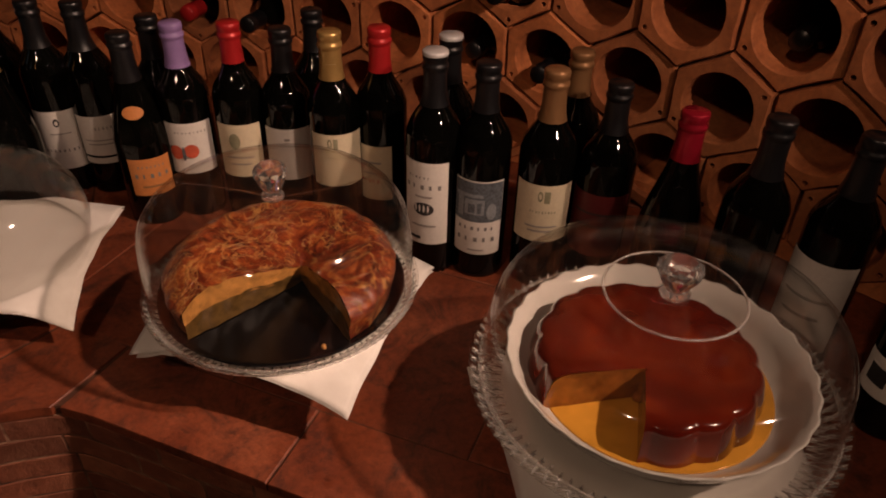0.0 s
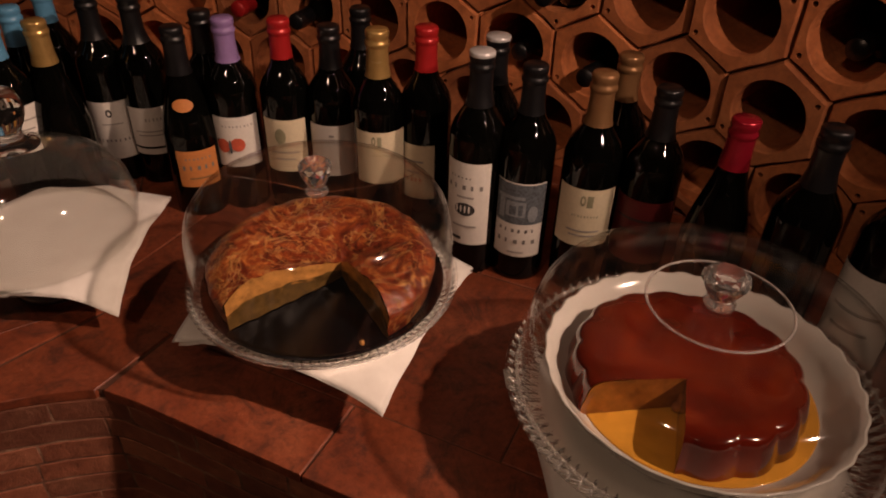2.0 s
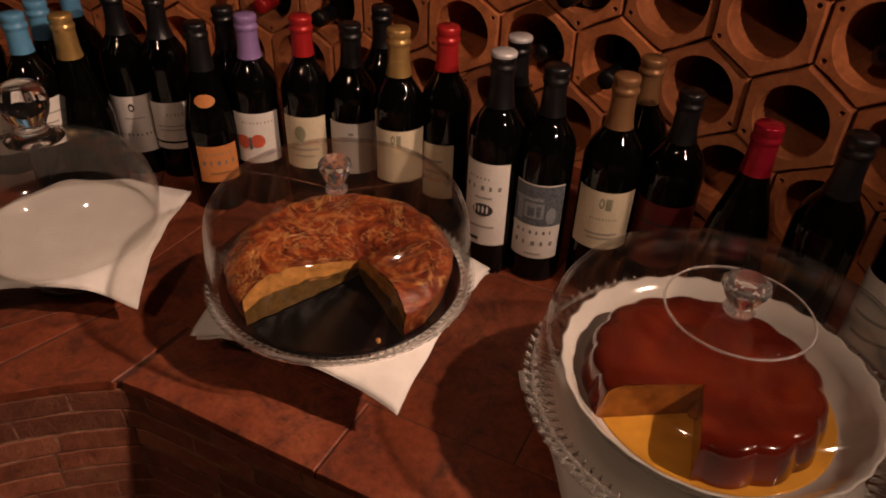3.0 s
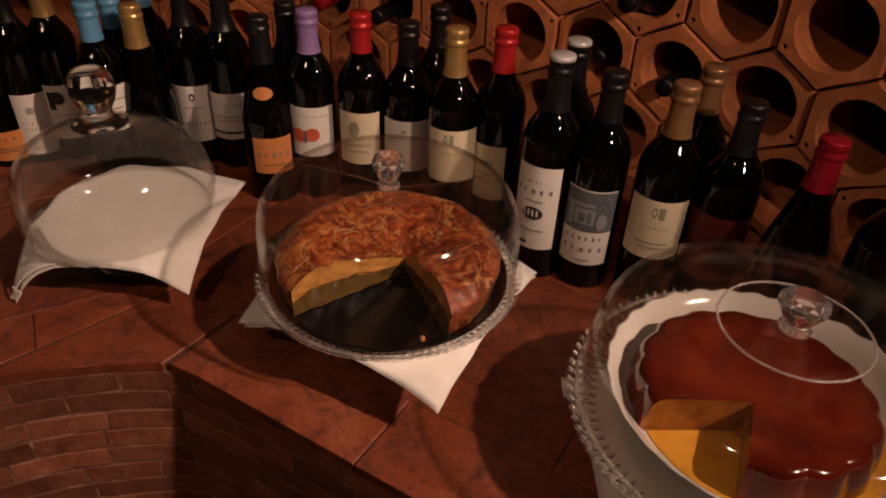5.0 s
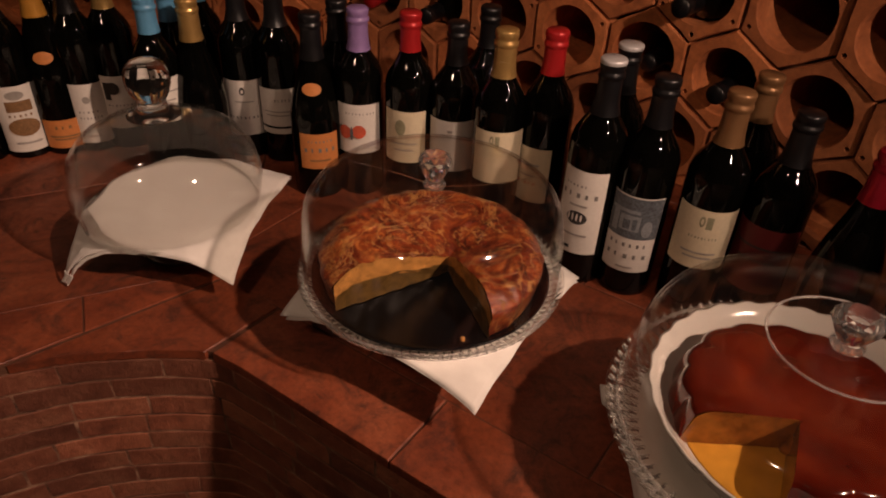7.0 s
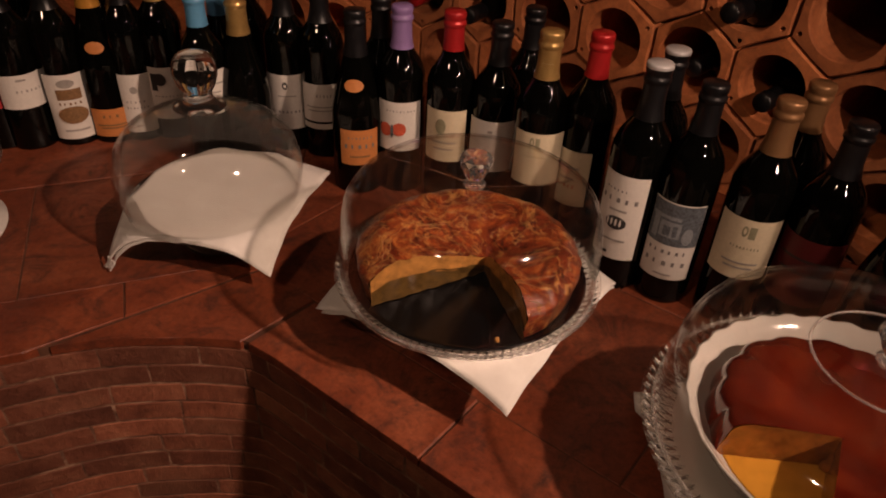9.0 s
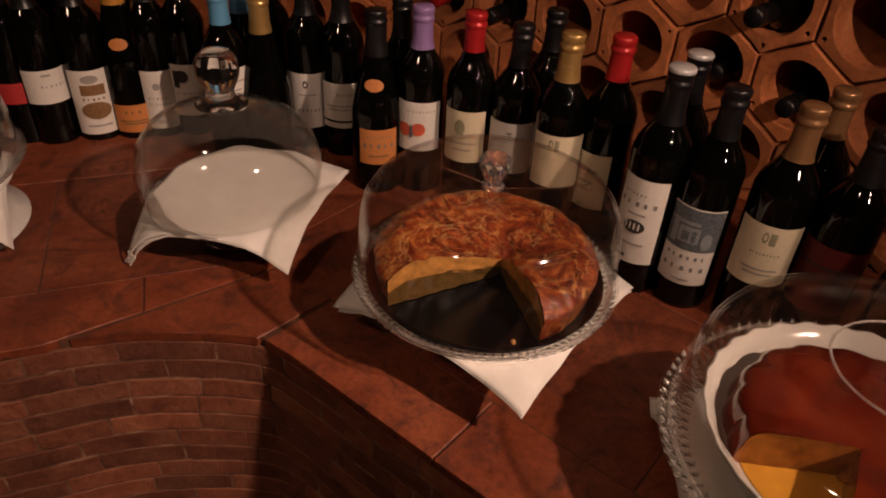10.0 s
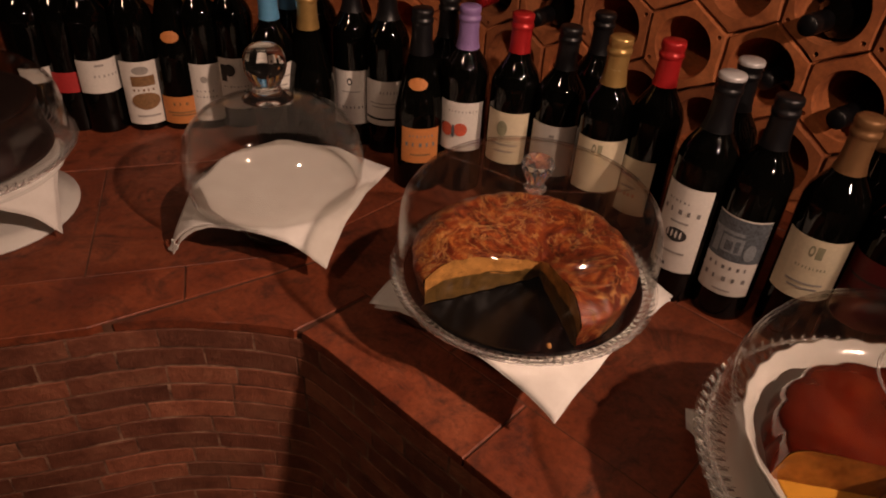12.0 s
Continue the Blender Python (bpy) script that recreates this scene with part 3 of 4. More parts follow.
def bottle(x, y, height, cap, label, shape="bordeaux", cap_low=0.235, paper=None, prints=(), off=0.0, tilt=(0, 0), top=None, extra=(), name="wine_bottle"):
    """A standing bottle. paper: (material, half angle in degrees, low, high); prints: (material, kind, u0, u1, v0, v1) with u from -1 to 1 across and v from 0 to 1 up the paper;
    extra: further papers. off: degrees by which the paper is turned away from the room's middle."""
    k = height / 0.30
    ob = thing(name, (x, y, 0.0), label, "wine bottle", "wine bottles on the counter")
    ob.matrix_basis = pose(x, y, 0.0005, tilt[0], tilt[1], 0)
    part("glass_body", turned(smooth_profile([(r, z * k) for r, z in SHAPES[shape]], 3), 40), BOTTLE, ob, "near-black wine glass")
    low = cap_low
    capsule = [(neck_radius(shape, low / k) + 0.0006, low)]
    for z in np.linspace(low + 0.006, 0.276 * k, 5):
        capsule.append((neck_radius(shape, z / k) + 0.0007, float(z)))
    capsule += [(0.0152, 0.2775 * k), (0.0168, 0.2788 * k), (0.0170, 0.2815 * k), (0.0170, 0.284 * k), (0.0154, 0.2855 * k), (0.0153, 0.289 * k), (0.0163, 0.2905 * k), (0.0165, 0.296 * k), (0.0158, 0.2985 * k), (0.0147, 0.2996 * k), (0.0, 0.2998 * k)]
    cap_ob = part("capsule", turned(capsule, 32), cap, ob)
    if top:
        part("cap_top", turned([(0.0164, 0.2950 * k), (0.0168, 0.2956 * k), (0.0168, 0.2992 * k), (0.0154, 0.3008 * k), (0.0, 0.3012 * k)], 32), top, cap_ob, "bright metal disc on the capsule")
    face = math.atan2(EYE_AT[1] - y, EYE_AT[0] - x) + radians(off)
    for n, sheet in enumerate(([paper] if paper else []) + list(extra)):
        mat, half, z0, z1 = sheet[:4]
        turn = face + radians(sheet[4]) if len(sheet) > 4 else face
        half = radians(half)
        bm = bmesh.new()
        if len(sheet) > 5:
            disc(bm, shape, k, 0.0006, turn, (z0 + z1) / 2, half, (z1 - z0) / 2)
        else:
            patch(bm, shape, k, 0.0006, turn - half, turn + half, z0, z1)
        sheet_ob = part("paper_label", bm, mat, ob)
        if n == 0:
            for order, (pm, kind, u0, u1, v0, v1) in enumerate(prints):
                pb = bmesh.new()
                a0, a1, h0, h1 = turn + u0 * half, turn + u1 * half, z0 + (z1 - z0) * v0, z0 + (z1 - z0) * v1
                lift = 0.0009 + 0.00006 * order
                if kind == "o":
                    disc(pb, shape, k, lift, (a0 + a1) / 2, (h0 + h1) / 2, abs(a1 - a0) / 2, (h1 - h0) / 2)
                else:
                    patch(pb, shape, k, lift, a0, a1, h0, h1, 6)
                part("print", pb, pm, sheet_ob)
    return ob


def lines(mat, u, rows, h=0.035):
    """Lines of writing too small to read, as plain bars."""
    return [(mat, "b", -u * w, u * w, v - h / 2, v + h / 2) for v, w in rows]


def lettered(mat, u0, u1, v0, v1, n):
    """One line of larger writing as n small plain bars of its height and length."""
    step = (u1 - u0) / n
    rise = 0.26 * (v1 - v0)
    mat = SOFTINK if mat is INK else mat
    return [(mat, "b", u0 + step * (k + 0.14), u0 + step * (k + (0.52, 0.38, 0.56, 0.44)[k % 4]), v0 + rise, v1 - rise) for k in range(n)]


BARREL = [(INK, "o", -0.42, 0.42, 0.37, 0.53)] + [(WHITEPAPER, "o", -0.36 + 0.17 * i, -0.28 + 0.17 * i, 0.41, 0.5) for i in range(4)]
VIEW = [(BLUEINK, "b", -0.98, 0.98, 0.46, 0.985), (PALEINK, "b", -0.5, 0.25, 0.56, 0.76), (BLUEINK, "b", -0.36, -0.1, 0.58, 0.7), (BLUEINK, "b", -0.02, 0.14, 0.58, 0.72), (PALEINK, "o", 0.32, 0.7, 0.5, 0.72), (PALEINK, "b", -0.8, -0.55, 0.52, 0.83), (PALEINK, "b", -0.9, 0.2, 0.79, 0.83)]
BUTTERFLY = [(REDINK, "o", -0.82, -0.28, 0.30, 0.58), (REDINK, "o", -0.25, 0.30, 0.33, 0.60), (BLUEINK, "o", -0.33, -0.2, 0.28, 0.56), (OLIVEINK, "o", -0.62, -0.45, 0.38, 0.48), (INK, "o", -0.86, -0.7, 0.42, 0.56)]

bottle(0.075, 0.859, 0.315, BLACKCAP, "dark wine bottle with barrel-print white label and silver-topped capsule", cap_low=0.245, paper=(WHITEPAPER, 52, 0.047, 0.175), off=-18, top=SILVER,
       prints=lettered(INK, -0.7, 0.3, 0.80, 0.85, 6) + lettered(INK, -0.85, 0.85, 0.66, 0.77, 5) + BARREL + lines(GREYINK, 0.5, ((0.24, 1), (0.6, 0.7)), 0.025) + [(INK, "b", -0.6, -0.1, 0.06, 0.1)])
bottle(0.142, 0.847, 0.306, BLACKCAP, "dark wine bottle with blue picture label and black capsule", cap_low=0.243, paper=(WHITEPAPER, 56, 0.039, 0.156), off=-4,
       prints=VIEW + lettered(INK, -0.75, 0.75, 0.32, 0.42, 6) + lettered(INK, -0.8, 0.85, 0.16, 0.28, 5) + lines(GREYINK, 0.3, ((0.07, 1),), 0.02))
bottle(0.225, 0.829, 0.306, BROWNCAP, "dark wine bottle with cream label and bronze-gold capsule", cap_low=0.240, paper=(CREAMPAPER, 66, 0.075, 0.162), off=4,
       prints=[(OLIVEINK, "o", -0.18, -0.02, 0.72, 0.9), (CREAMPAPER, "o", -0.14, -0.06, 0.76, 0.86), (OLIVEINK, "b", 0.02, 0.2, 0.7, 0.9)] + lettered(OLIVEINK, -0.4, 0.45, 0.50, 0.58, 9) + lines(GREYINK, 0.5, ((0.28, 1), (0.2, 0.8)), 0.03),
       extra=((GOLDINK, 28, 0.257, 0.273, 35),), top=None)
bottle(0.270, 0.909, 0.302, BROWNCAP, "dark wine bottle with bronze-gold capsule, against the rack", cap_low=0.241, off=10, extra=((GOLDINK, 30, 0.259, 0.275, 8),))
bottle(0.305, 0.826, 0.292, BLACKCAP, "dark wine bottle with red label and black capsule", cap_low=0.227, paper=(DARKREDPAPER, 75, 0.053, 0.149), off=-10, prints=lines(INK, 0.6, ((0.7, 1), (0.5, 0.8))))
bottle(0.371, 0.740, 0.294, WINECAP, "dark slope-shouldered wine bottle with bright wine-red capsule", shape="burgundy", cap_low=0.234)
bottle(0.446, 0.690, 0.310, BLACKCAP, "dark wine bottle with plain black capsule", cap_low=0.241)
bottle(0.529, 0.650, 0.310, BLACKCAP, "dark wine bottle with broad white label and black capsule", cap_low=0.241, paper=(WHITEPAPER, 70, 0.043, 0.167), off=-12, prints=lines(GREYINK, 0.6, ((0.6, 1), (0.4, 0.8))))
bottle(0.596, 0.554, 0.309, BLACKCAP, "dark wine bottle with pale band label", cap_low=0.242, paper=(WHITEPAPER, 60, 0.049, 0.101), off=-6, prints=[(INK, "b", -0.7, -0.1, 0.3, 0.75)])
bottle(0.096, 0.938, 0.309, BLACKCAP, "dark wine bottle with silver-topped capsule in the back row", cap_low=0.245, top=SILVER)
bottle(-0.002, 0.956, 0.312, REDCAP, "dark wine bottle with cream label and red capsule", cap_low=0.251, paper=(CREAMPAPER, 50, 0.060, 0.149), off=-28, prints=lines(GREYINK, 0.5, ((0.7, 1), (0.5, 0.7))) + lettered(REDINK, -0.5, 0.5, 0.3, 0.42, 5))
bottle(-0.068, 0.938, 0.311, GOLDCAP, "dark wine bottle with cream label and gold capsule", cap_low=0.246, paper=(CREAMPAPER, 62, 0.093, 0.175), off=4,
       prints=[(OLIVEINK, "o", -0.35, -0.2, 0.75, 0.92), (CREAMPAPER, "o", -0.31, -0.24, 0.79, 0.88), (OLIVEINK, "b", -0.15, 0.0, 0.72, 0.92)] + lettered(OLIVEINK, -0.5, 0.4, 0.52, 0.6, 9), extra=((GOLDINK, 30, 0.267, 0.283, -6), (GOLDINK, 40, 0.257, 0.261, 0)))
bottle(-0.146, 0.994, 0.295, BLACKCAP, "dark wine bottle with plain white label and black capsule", cap_low=0.234, paper=(WHITEPAPER, 60, 0.071, 0.155), off=-8, prints=lines(GREYINK, 0.1, ((0.8, 1),), 0.05))
bottle(-0.112, 1.072, 0.299, BLACKCAP, "dark wine bottle with black capsule, in the back row", cap_low=0.238)
bottle(-0.218, 0.995, 0.302, REDCAP, "dark wine bottle with cream label and red capsule", cap_low=0.245, paper=(CREAMPAPER, 55, 0.074, 0.160), off=-14, prints=[(OLIVEINK, "o", -0.35, 0.1, 0.55, 0.85), (CREAMPAPER, "o", -0.25, 0.0, 0.6, 0.78)] + lines(GREYINK, 0.6, ((0.38, 1), (0.25, 0.7))))
bottle(-0.301, 1.000, 0.298, PURPLECAP, "dark wine bottle with butterfly label and lilac capsule", cap_low=0.235, paper=(WHITEPAPER, 58, 0.075, 0.158), off=-6, prints=lettered(GREYINK, -0.55, 0.75, 0.78, 0.86, 9) + BUTTERFLY)
bottle(-0.366, 0.972, 0.291, BLACKCAP, "dark slope-shouldered bottle with orange label and neck seal", shape="burgundy", cap_low=0.223, paper=(ORANGEPAPER, 46, 0.052, 0.113), off=4,
       prints=lettered(INK, -0.6, 0.7, 0.72, 0.84, 7) + lettered(INK, -0.8, 0.9, 0.42, 0.66, 5) + lines(BROWNINK, 0.5, ((0.25, 1),), 0.05), extra=((ORANGEPAPER, 30, 0.173, 0.192, -12, 1),))
bottle(-0.348, 1.037, 0.295, BLACKCAP, "dark wine bottle with black capsule, in the back row", cap_low=0.234)
bottle(-0.466, 1.065, 0.305, BLACKCAP, "dark wine bottle with white script label and black capsule", cap_low=0.234, paper=(WHITEPAPER, 62, 0.068, 0.136), off=-6, prints=lettered(GREYINK, -0.25, 0.6, 0.62, 0.78, 6) + lines(GREYINK, 0.7, ((0.4, 1), (0.3, 0.9)), 0.03), extra=((WHITEPAPER, 62, 0.054, 0.064),))
bottle(-0.533, 1.066, 0.305, BLACKCAP, "dark wine bottle with tall white crest label", cap_low=0.236, paper=(WHITEPAPER, 60, 0.042, 0.142), off=-8, prints=[(INK, "o", -0.18, 0.06, 0.74, 0.88), (WHITEPAPER, "o", -0.12, 0.0, 0.77, 0.84)] + lines(GREYINK, 0.4, ((0.62, 1),), 0.02) + lettered(INK, -0.8, 0.8, 0.28, 0.38, 9))
bottle(-0.559, 0.964, 0.294, GOLDCAP, "dark slope-shouldered wine bottle with gold capsule", shape="burgundy", cap_low=0.231)
bottle(-0.619, 1.006, 0.298, BLUECAP, "dark wine bottle with pale blue capsule", cap_low=0.242, paper=(WHITEPAPER, 50, 0.111, 0.181), off=-5)
bottle(-0.617, 0.944, 0.298, BLUECAP, "dark wine bottle with pale blue capsule and white label", cap_low=0.242, paper=(WHITEPAPER, 55, 0.108, 0.180), off=8, prints=lines(GREYINK, 0.6, ((0.7, 1), (0.5, 0.7))))
bottle(-0.640, 1.130, 0.292, BLUECAP, "dark wine bottle with pale blue capsule, in the back row", cap_low=0.237)
bottle(-0.755, 1.031, 0.305, GOLDCAP, "dark wine bottle with white label bearing one bold mark", cap_low=0.241, paper=(WHITEPAPER, 62, 0.038, 0.134), off=0, prints=[(INK, "b", -0.78, -0.5, 0.55, 0.88), (INK, "o", -0.62, -0.1, 0.66, 0.9), (WHITEPAPER, "o", -0.48, -0.25, 0.74, 0.84)] + lettered(INK, -0.7, 0.5, 0.42, 0.48, 8))
bottle(-0.803, 1.002, 0.305, BLACKCAP, "dark wine bottle with tall white label and black capsule", cap_low=0.237, paper=(WHITEPAPER, 54, 0.016, 0.124), off=-8, prints=[(GREYINK, "o", -0.2, 0.15, 0.68, 0.8)] + lettered(GREYINK, -0.5, 0.5, 0.5, 0.57, 5) + lettered(GREYINK, -0.5, 0.6, 0.4, 0.47, 7) + lines(GREYINK, 0.2, ((0.12, 1),), 0.03))
bottle(-0.845, 0.978, 0.305, YELLOWCAP, "dark slope-shouldered bottle with orange label and amber capsule", shape="burgundy", cap_low=0.233, paper=(ORANGEPAPER, 58, 0.012, 0.064), off=0, prints=lettered(BROWNINK, -0.5, 0.3, 0.62, 0.85, 3) + lines(BROWNINK, 0.75, ((0.42, 1), (0.32, 0.8)), 0.06), extra=((ORANGEPAPER, 26, 0.162, 0.182, -10, 1),))
bottle(-0.899, 0.943, 0.305, BLACKCAP, "dark wine bottle with ornate white and brown label", cap_low=0.233, paper=(WHITEPAPER, 62, 0.012, 0.130), off=0, prints=[(BROWNINK, "b", -0.5, 0.5, 0.62, 0.78), (BROWNINK, "o", -0.6, 0.6, 0.25, 0.52), (CREAMPAPER, "o", -0.4, 0.4, 0.32, 0.46), (GREYINK, "o", -0.4, 0.3, 0.8, 0.93)] + lettered(BROWNINK, -0.5, 0.5, 0.52, 0.6, 5) + lines(GREYINK, 0.5, ((0.14, 1),), 0.03))
bottle(-0.956, 0.901, 0.305, BLACKCAP, "dark wine bottle with white upper label", cap_low=0.233, paper=(WHITEPAPER, 62, 0.076, 0.135), off=4, prints=lettered(GREYINK, -0.3, 0.8, 0.45, 0.6, 6) + lines(GREYINK, 0.3, ((0.85, 0.6),), 0.06))
bottle(-1.002, 0.885, 0.305, BLACKCAP, "dark wine bottle with red label", cap_low=0.235, paper=(REDPAPER, 60, 0.074, 0.111), off=4)
bottle(-1.045, 0.853, 0.305, BLACKCAP, "dark wine bottle with small white label", cap_low=0.235, paper=(WHITEPAPER, 50, 0.094, 0.121), off=2)
bottle(-0.985, 0.985, 0.294, BLACKCAP, "dark wine bottle with black capsule, in the back row", cap_low=0.235)
bottle(-0.880, 1.060, 0.295, BLACKCAP, "dark wine bottle with black capsule, in the back row", cap_low=0.234)


# ---- bottles lying in the rack ----
def lying(col, row, cap, out, label, drop=-0.016, flip=False):
    angle, z = bore(col, row)
    ob = thing("wine_bottle", (0, 0, 0), label, "wine bottle", "wine bottles in the rack")
    p = polar(angle, RACK - out + (0.30 if not flip else 0.0), z + drop)
    ob.matrix_basis = pose(*p, 0, 0, math.degrees(angle)) @ pose(0, 0, 0, 0, -90 if not flip else 90, 0)
    part("glass_body", turned(smooth_profile(list(SHAPES["bordeaux"]), 3), 36), BOTTLE, ob)
    part("capsule", turned([(0.0152, 0.236), (0.0153, 0.277), (0.0163, 0.279), (0.0163, 0.285), (0.0157, 0.287), (0.0157, 0.296), (0.014, 0.2995), (0.0, 0.2992)], 28), cap, ob)
    return ob


NECK = "dark wine bottle lying in a clay bore, its neck outward"
lying(0, 1, BLACKCAP, -0.03, "dark wine bottle lying deep in a clay bore")
lying(-2, 0, BLACKCAP, 0.02, NECK)
lying(-3, 1, BLACKCAP, 0.06, NECK)
lying(-3, 0, BLACKCAP, -0.02, NECK)
lying(-7, 0, REDCAP, 0.03, "dark wine bottle lying in a clay bore, red capsule outward")
lying(-6, 0, BLACKCAP, 0.05, NECK)
lying(-7, 1, BLACKCAP, 0.03, "dark wine bottle lying base outward in a clay bore", flip=True)


# ---- cake stands, napkins, dishes and covers ----
def stand(x, y, top, r, mat=PRESSED, label="footed pressed-glass cake stand under a white napkin", foot=0.055):
    ob = thing("cake_stand", (x, y, 0.0), label, "cake stand", "cake stands on the counter")
    part("foot", turned([(0.0, 0.004), (foot * 0.8, 0.0008), (foot, 0.0008), (foot, 0.004), (foot * 0.75, 0.009), (0.02, 0.018), (0.0, 0.018)], 48), mat, ob)
    part("stem", turned(smooth_profile([(0.0, 0.0181), (0.019, 0.0181), (0.0125, 0.03), (0.018, 0.04), (0.0125, top * 0.72), (0.026, top - 0.0132), (0.0, top - 0.0132)], 4), 32), mat, ob)
    part("plate", turned([(0.0, top - 0.013), (r * 0.5, top - 0.012), (r * 0.97, top - 0.0075), (r, top - 0.004), (r * 0.985, top - 0.0015), (0.0, top - 0.0015)], 72), mat, ob)
    return ob


def napkin(x, y, top, size, turn, plate, droop, label, seed, sx=1.0, limp=()):
    """A folded cloth over a round plate: flat on it, its corners hanging. limp: how far each corner sinks besides."""
    ob = thing("napkin", (x, y, 0.0), label, "napkin", "napkins on the cake stands", turn=turn)
    for layer in range(2):
        bm = bmesh.new()
        n = 44
        grid = []
        half = size / 2 - 0.004 * layer
        lift = top + 0.0002 + 0.0016 * (1 - layer)
        for i in range(n + 1):
            row = []
            for j in range(n + 1):
                u, v = (2 * i / n - 1), (2 * j / n - 1)
                px, py = u * half * sx + (0.006 * layer), v * half - 0.005 * layer
                r = math.hypot(px, py)
                over = max(0.0, r - plate)
                z = lift - droop * over - (2.2 * over * over)
                corner = max(0.0, u) * max(0.0, v), max(0.0, -u) * max(0.0, v), max(0.0, -u) * max(0.0, -v), max(0.0, u) * max(0.0, -v)
                z -= sum(a * b ** 3 for a, b in zip(limp or (0, 0, 0, 0), corner))
                w = min(1.0, over / 0.03)
                wave = noise.noise(Vector((px * 22, py * 22, seed))) * 0.006 + noise.noise(Vector((px * 60, py * 60, seed + 4))) * 0.0015
                z += wave * w
                if layer == 0:
                    z += 0.0004 * w
                k = 1 - 0.35 * droop * over / max(r, 1e-6) * 0.5
                row.append(bm.verts.new((px * k + noise.noise(Vector((v * 3, seed, 1))) * 0.002, py * k + noise.noise(Vector((u * 3, seed, 7))) * 0.002, max(z, 0.003 + 0.0018 * (1 - layer)))))
            grid.append(row)
        for i in range(n):
            for j in range(n):
                bm.faces.new((grid[i][j], grid[i + 1][j], grid[i + 1][j + 1], grid[i][j + 1]))
        o = part("cloth_layer", bm, NAPKIN, ob)
        thick = o.modifiers.new("thickness", "SOLIDIFY")
        thick.thickness, thick.offset = 0.0011, 0.0
    return ob


def lattice_dish(x, y, base, r, label):
    """A pressed-glass dish: flat floor, flaring rim, and raised ribs that cross on the rim's outside."""
    ob = thing("glass_dish", (x, y, 0.0), label, "dish", "glass dishes")
    r0, h = r * 0.80, 0.022

    def rim(s):
        return r0 + (r - r0) * s ** 0.8, base + 0.004 + h * s ** 1.35

    up = [rim(s) for s in np.linspace(0, 1, 9)]
    inner = [(0.0, base + 0.004), *up]
    lip = (up[-1][0] + 0.0012, up[-1][1] - 0.0014)
    outer = [(rr + 0.0004, zz - 0.0032) for rr, zz in reversed(up)] + [(0.0, base + 0.0006)]
    part("dish_body", turned(inner + [lip] + outer, 120), THIN, ob).visible_shadow = False
    bm = bmesh.new()
    count = 90
    for i in range(count):
        for way in (-1, 1):
            prev = None
            for k in range(6):
                s = 0.04 + 0.9 * k / 5
                rr, zz = rim(s)
                a = 2 * math.pi * i / count + way * 0.078 * (k / 5 - 0.5)
                out = Vector((math.cos(a), math.sin(a), 0))
                side = Vector((-math.sin(a), math.cos(a), 0)) * 0.0012
                low = out * (rr + 0.0006) + Vector((0, 0, zz - 0.0034))
                top = out * rr + Vector((0, 0, zz + 0.0003))
                ring = [bm.verts.new(low + side), bm.verts.new(low - side), bm.verts.new(low + out * 0.0005 - Vector((0, 0, 0.0009)))]
                ring += [bm.verts.new(top + side * 0.7), bm.verts.new(top - side * 0.7), bm.verts.new(top - out * 0.0003 + Vector((0, 0, 0.0006)))]
                if prev:
                    for j in range(6):
                        m = j - j % 3
                        n = m + (j + 1) % 3
                        bm.faces.new((prev[j], prev[n], ring[n], ring[j]))
                prev = ring
    tagged(part("moulded_lattice", bm, RIBS, ob, "crosshatched ribs moulded into the rim", False), kind="stuff").visible_shadow = False
    return ob


def dome(x, y, label, profile, thick, name="glass_dome", n=96):
    ob = thing(name, (x, y, 0.0), label, "glass dome", "glass domes over the cakes")
    part("shell", turned(wall_profile(smooth_profile(profile, 6), thick), n), THIN, ob)
    return ob


def glass_ring(parent, name, r, z, tube, label):
    """A rounded ring of glass, as at a dome's foot or round its knob."""
    profile = [(r + tube * math.cos(a), z + tube * math.sin(a)) for a in np.linspace(0, 2 * math.pi, 13)]
    ob = part(name, turned(profile, 96), RIM, parent, label)
    ob.visible_shadow = False
    return ob


def facet_knob(parent, z, r, h, n=9, seed=0):
    """A cut crystal knob: facets above a narrow neck."""
    bm = bmesh.new()
    rings = []
    for k, (rr, zz) in enumerate(((0.62, 0.0), (0.66, 0.08), (0.46, 0.18), (0.5, 0.24), (0.7, 0.45), (0.98, 0.74), (0.94, 0.88), (0.66, 1.0))):
        m = n if k > 2 else n * 2
        rings.append([bm.verts.new((rr * r * math.cos(2 * math.pi * (i + 0.5 * (k % 2)) / m), rr * r * math.sin(2 * math.pi * (i + 0.5 * (k % 2)) / m), z + zz * h)) for i in range(m)])
    bmesh.ops.convex_hull(bm, input=[v for ring in rings[3:] for v in ring])
    for a, b in zip(rings[:2], rings[1:3]):
        for i in range(len(a)):
            bm.faces.new((a[i], a[(i + 1) % len(a)], b[(i + 1) % len(b)], b[i]))
    bm.faces.new(rings[0][::-1])
    bm.faces.new(rings[2])
    ob = part("knob", bm, CRYSTAL, parent, "cut crystal knob", False)
    ob.visible_shadow = False
    return ob


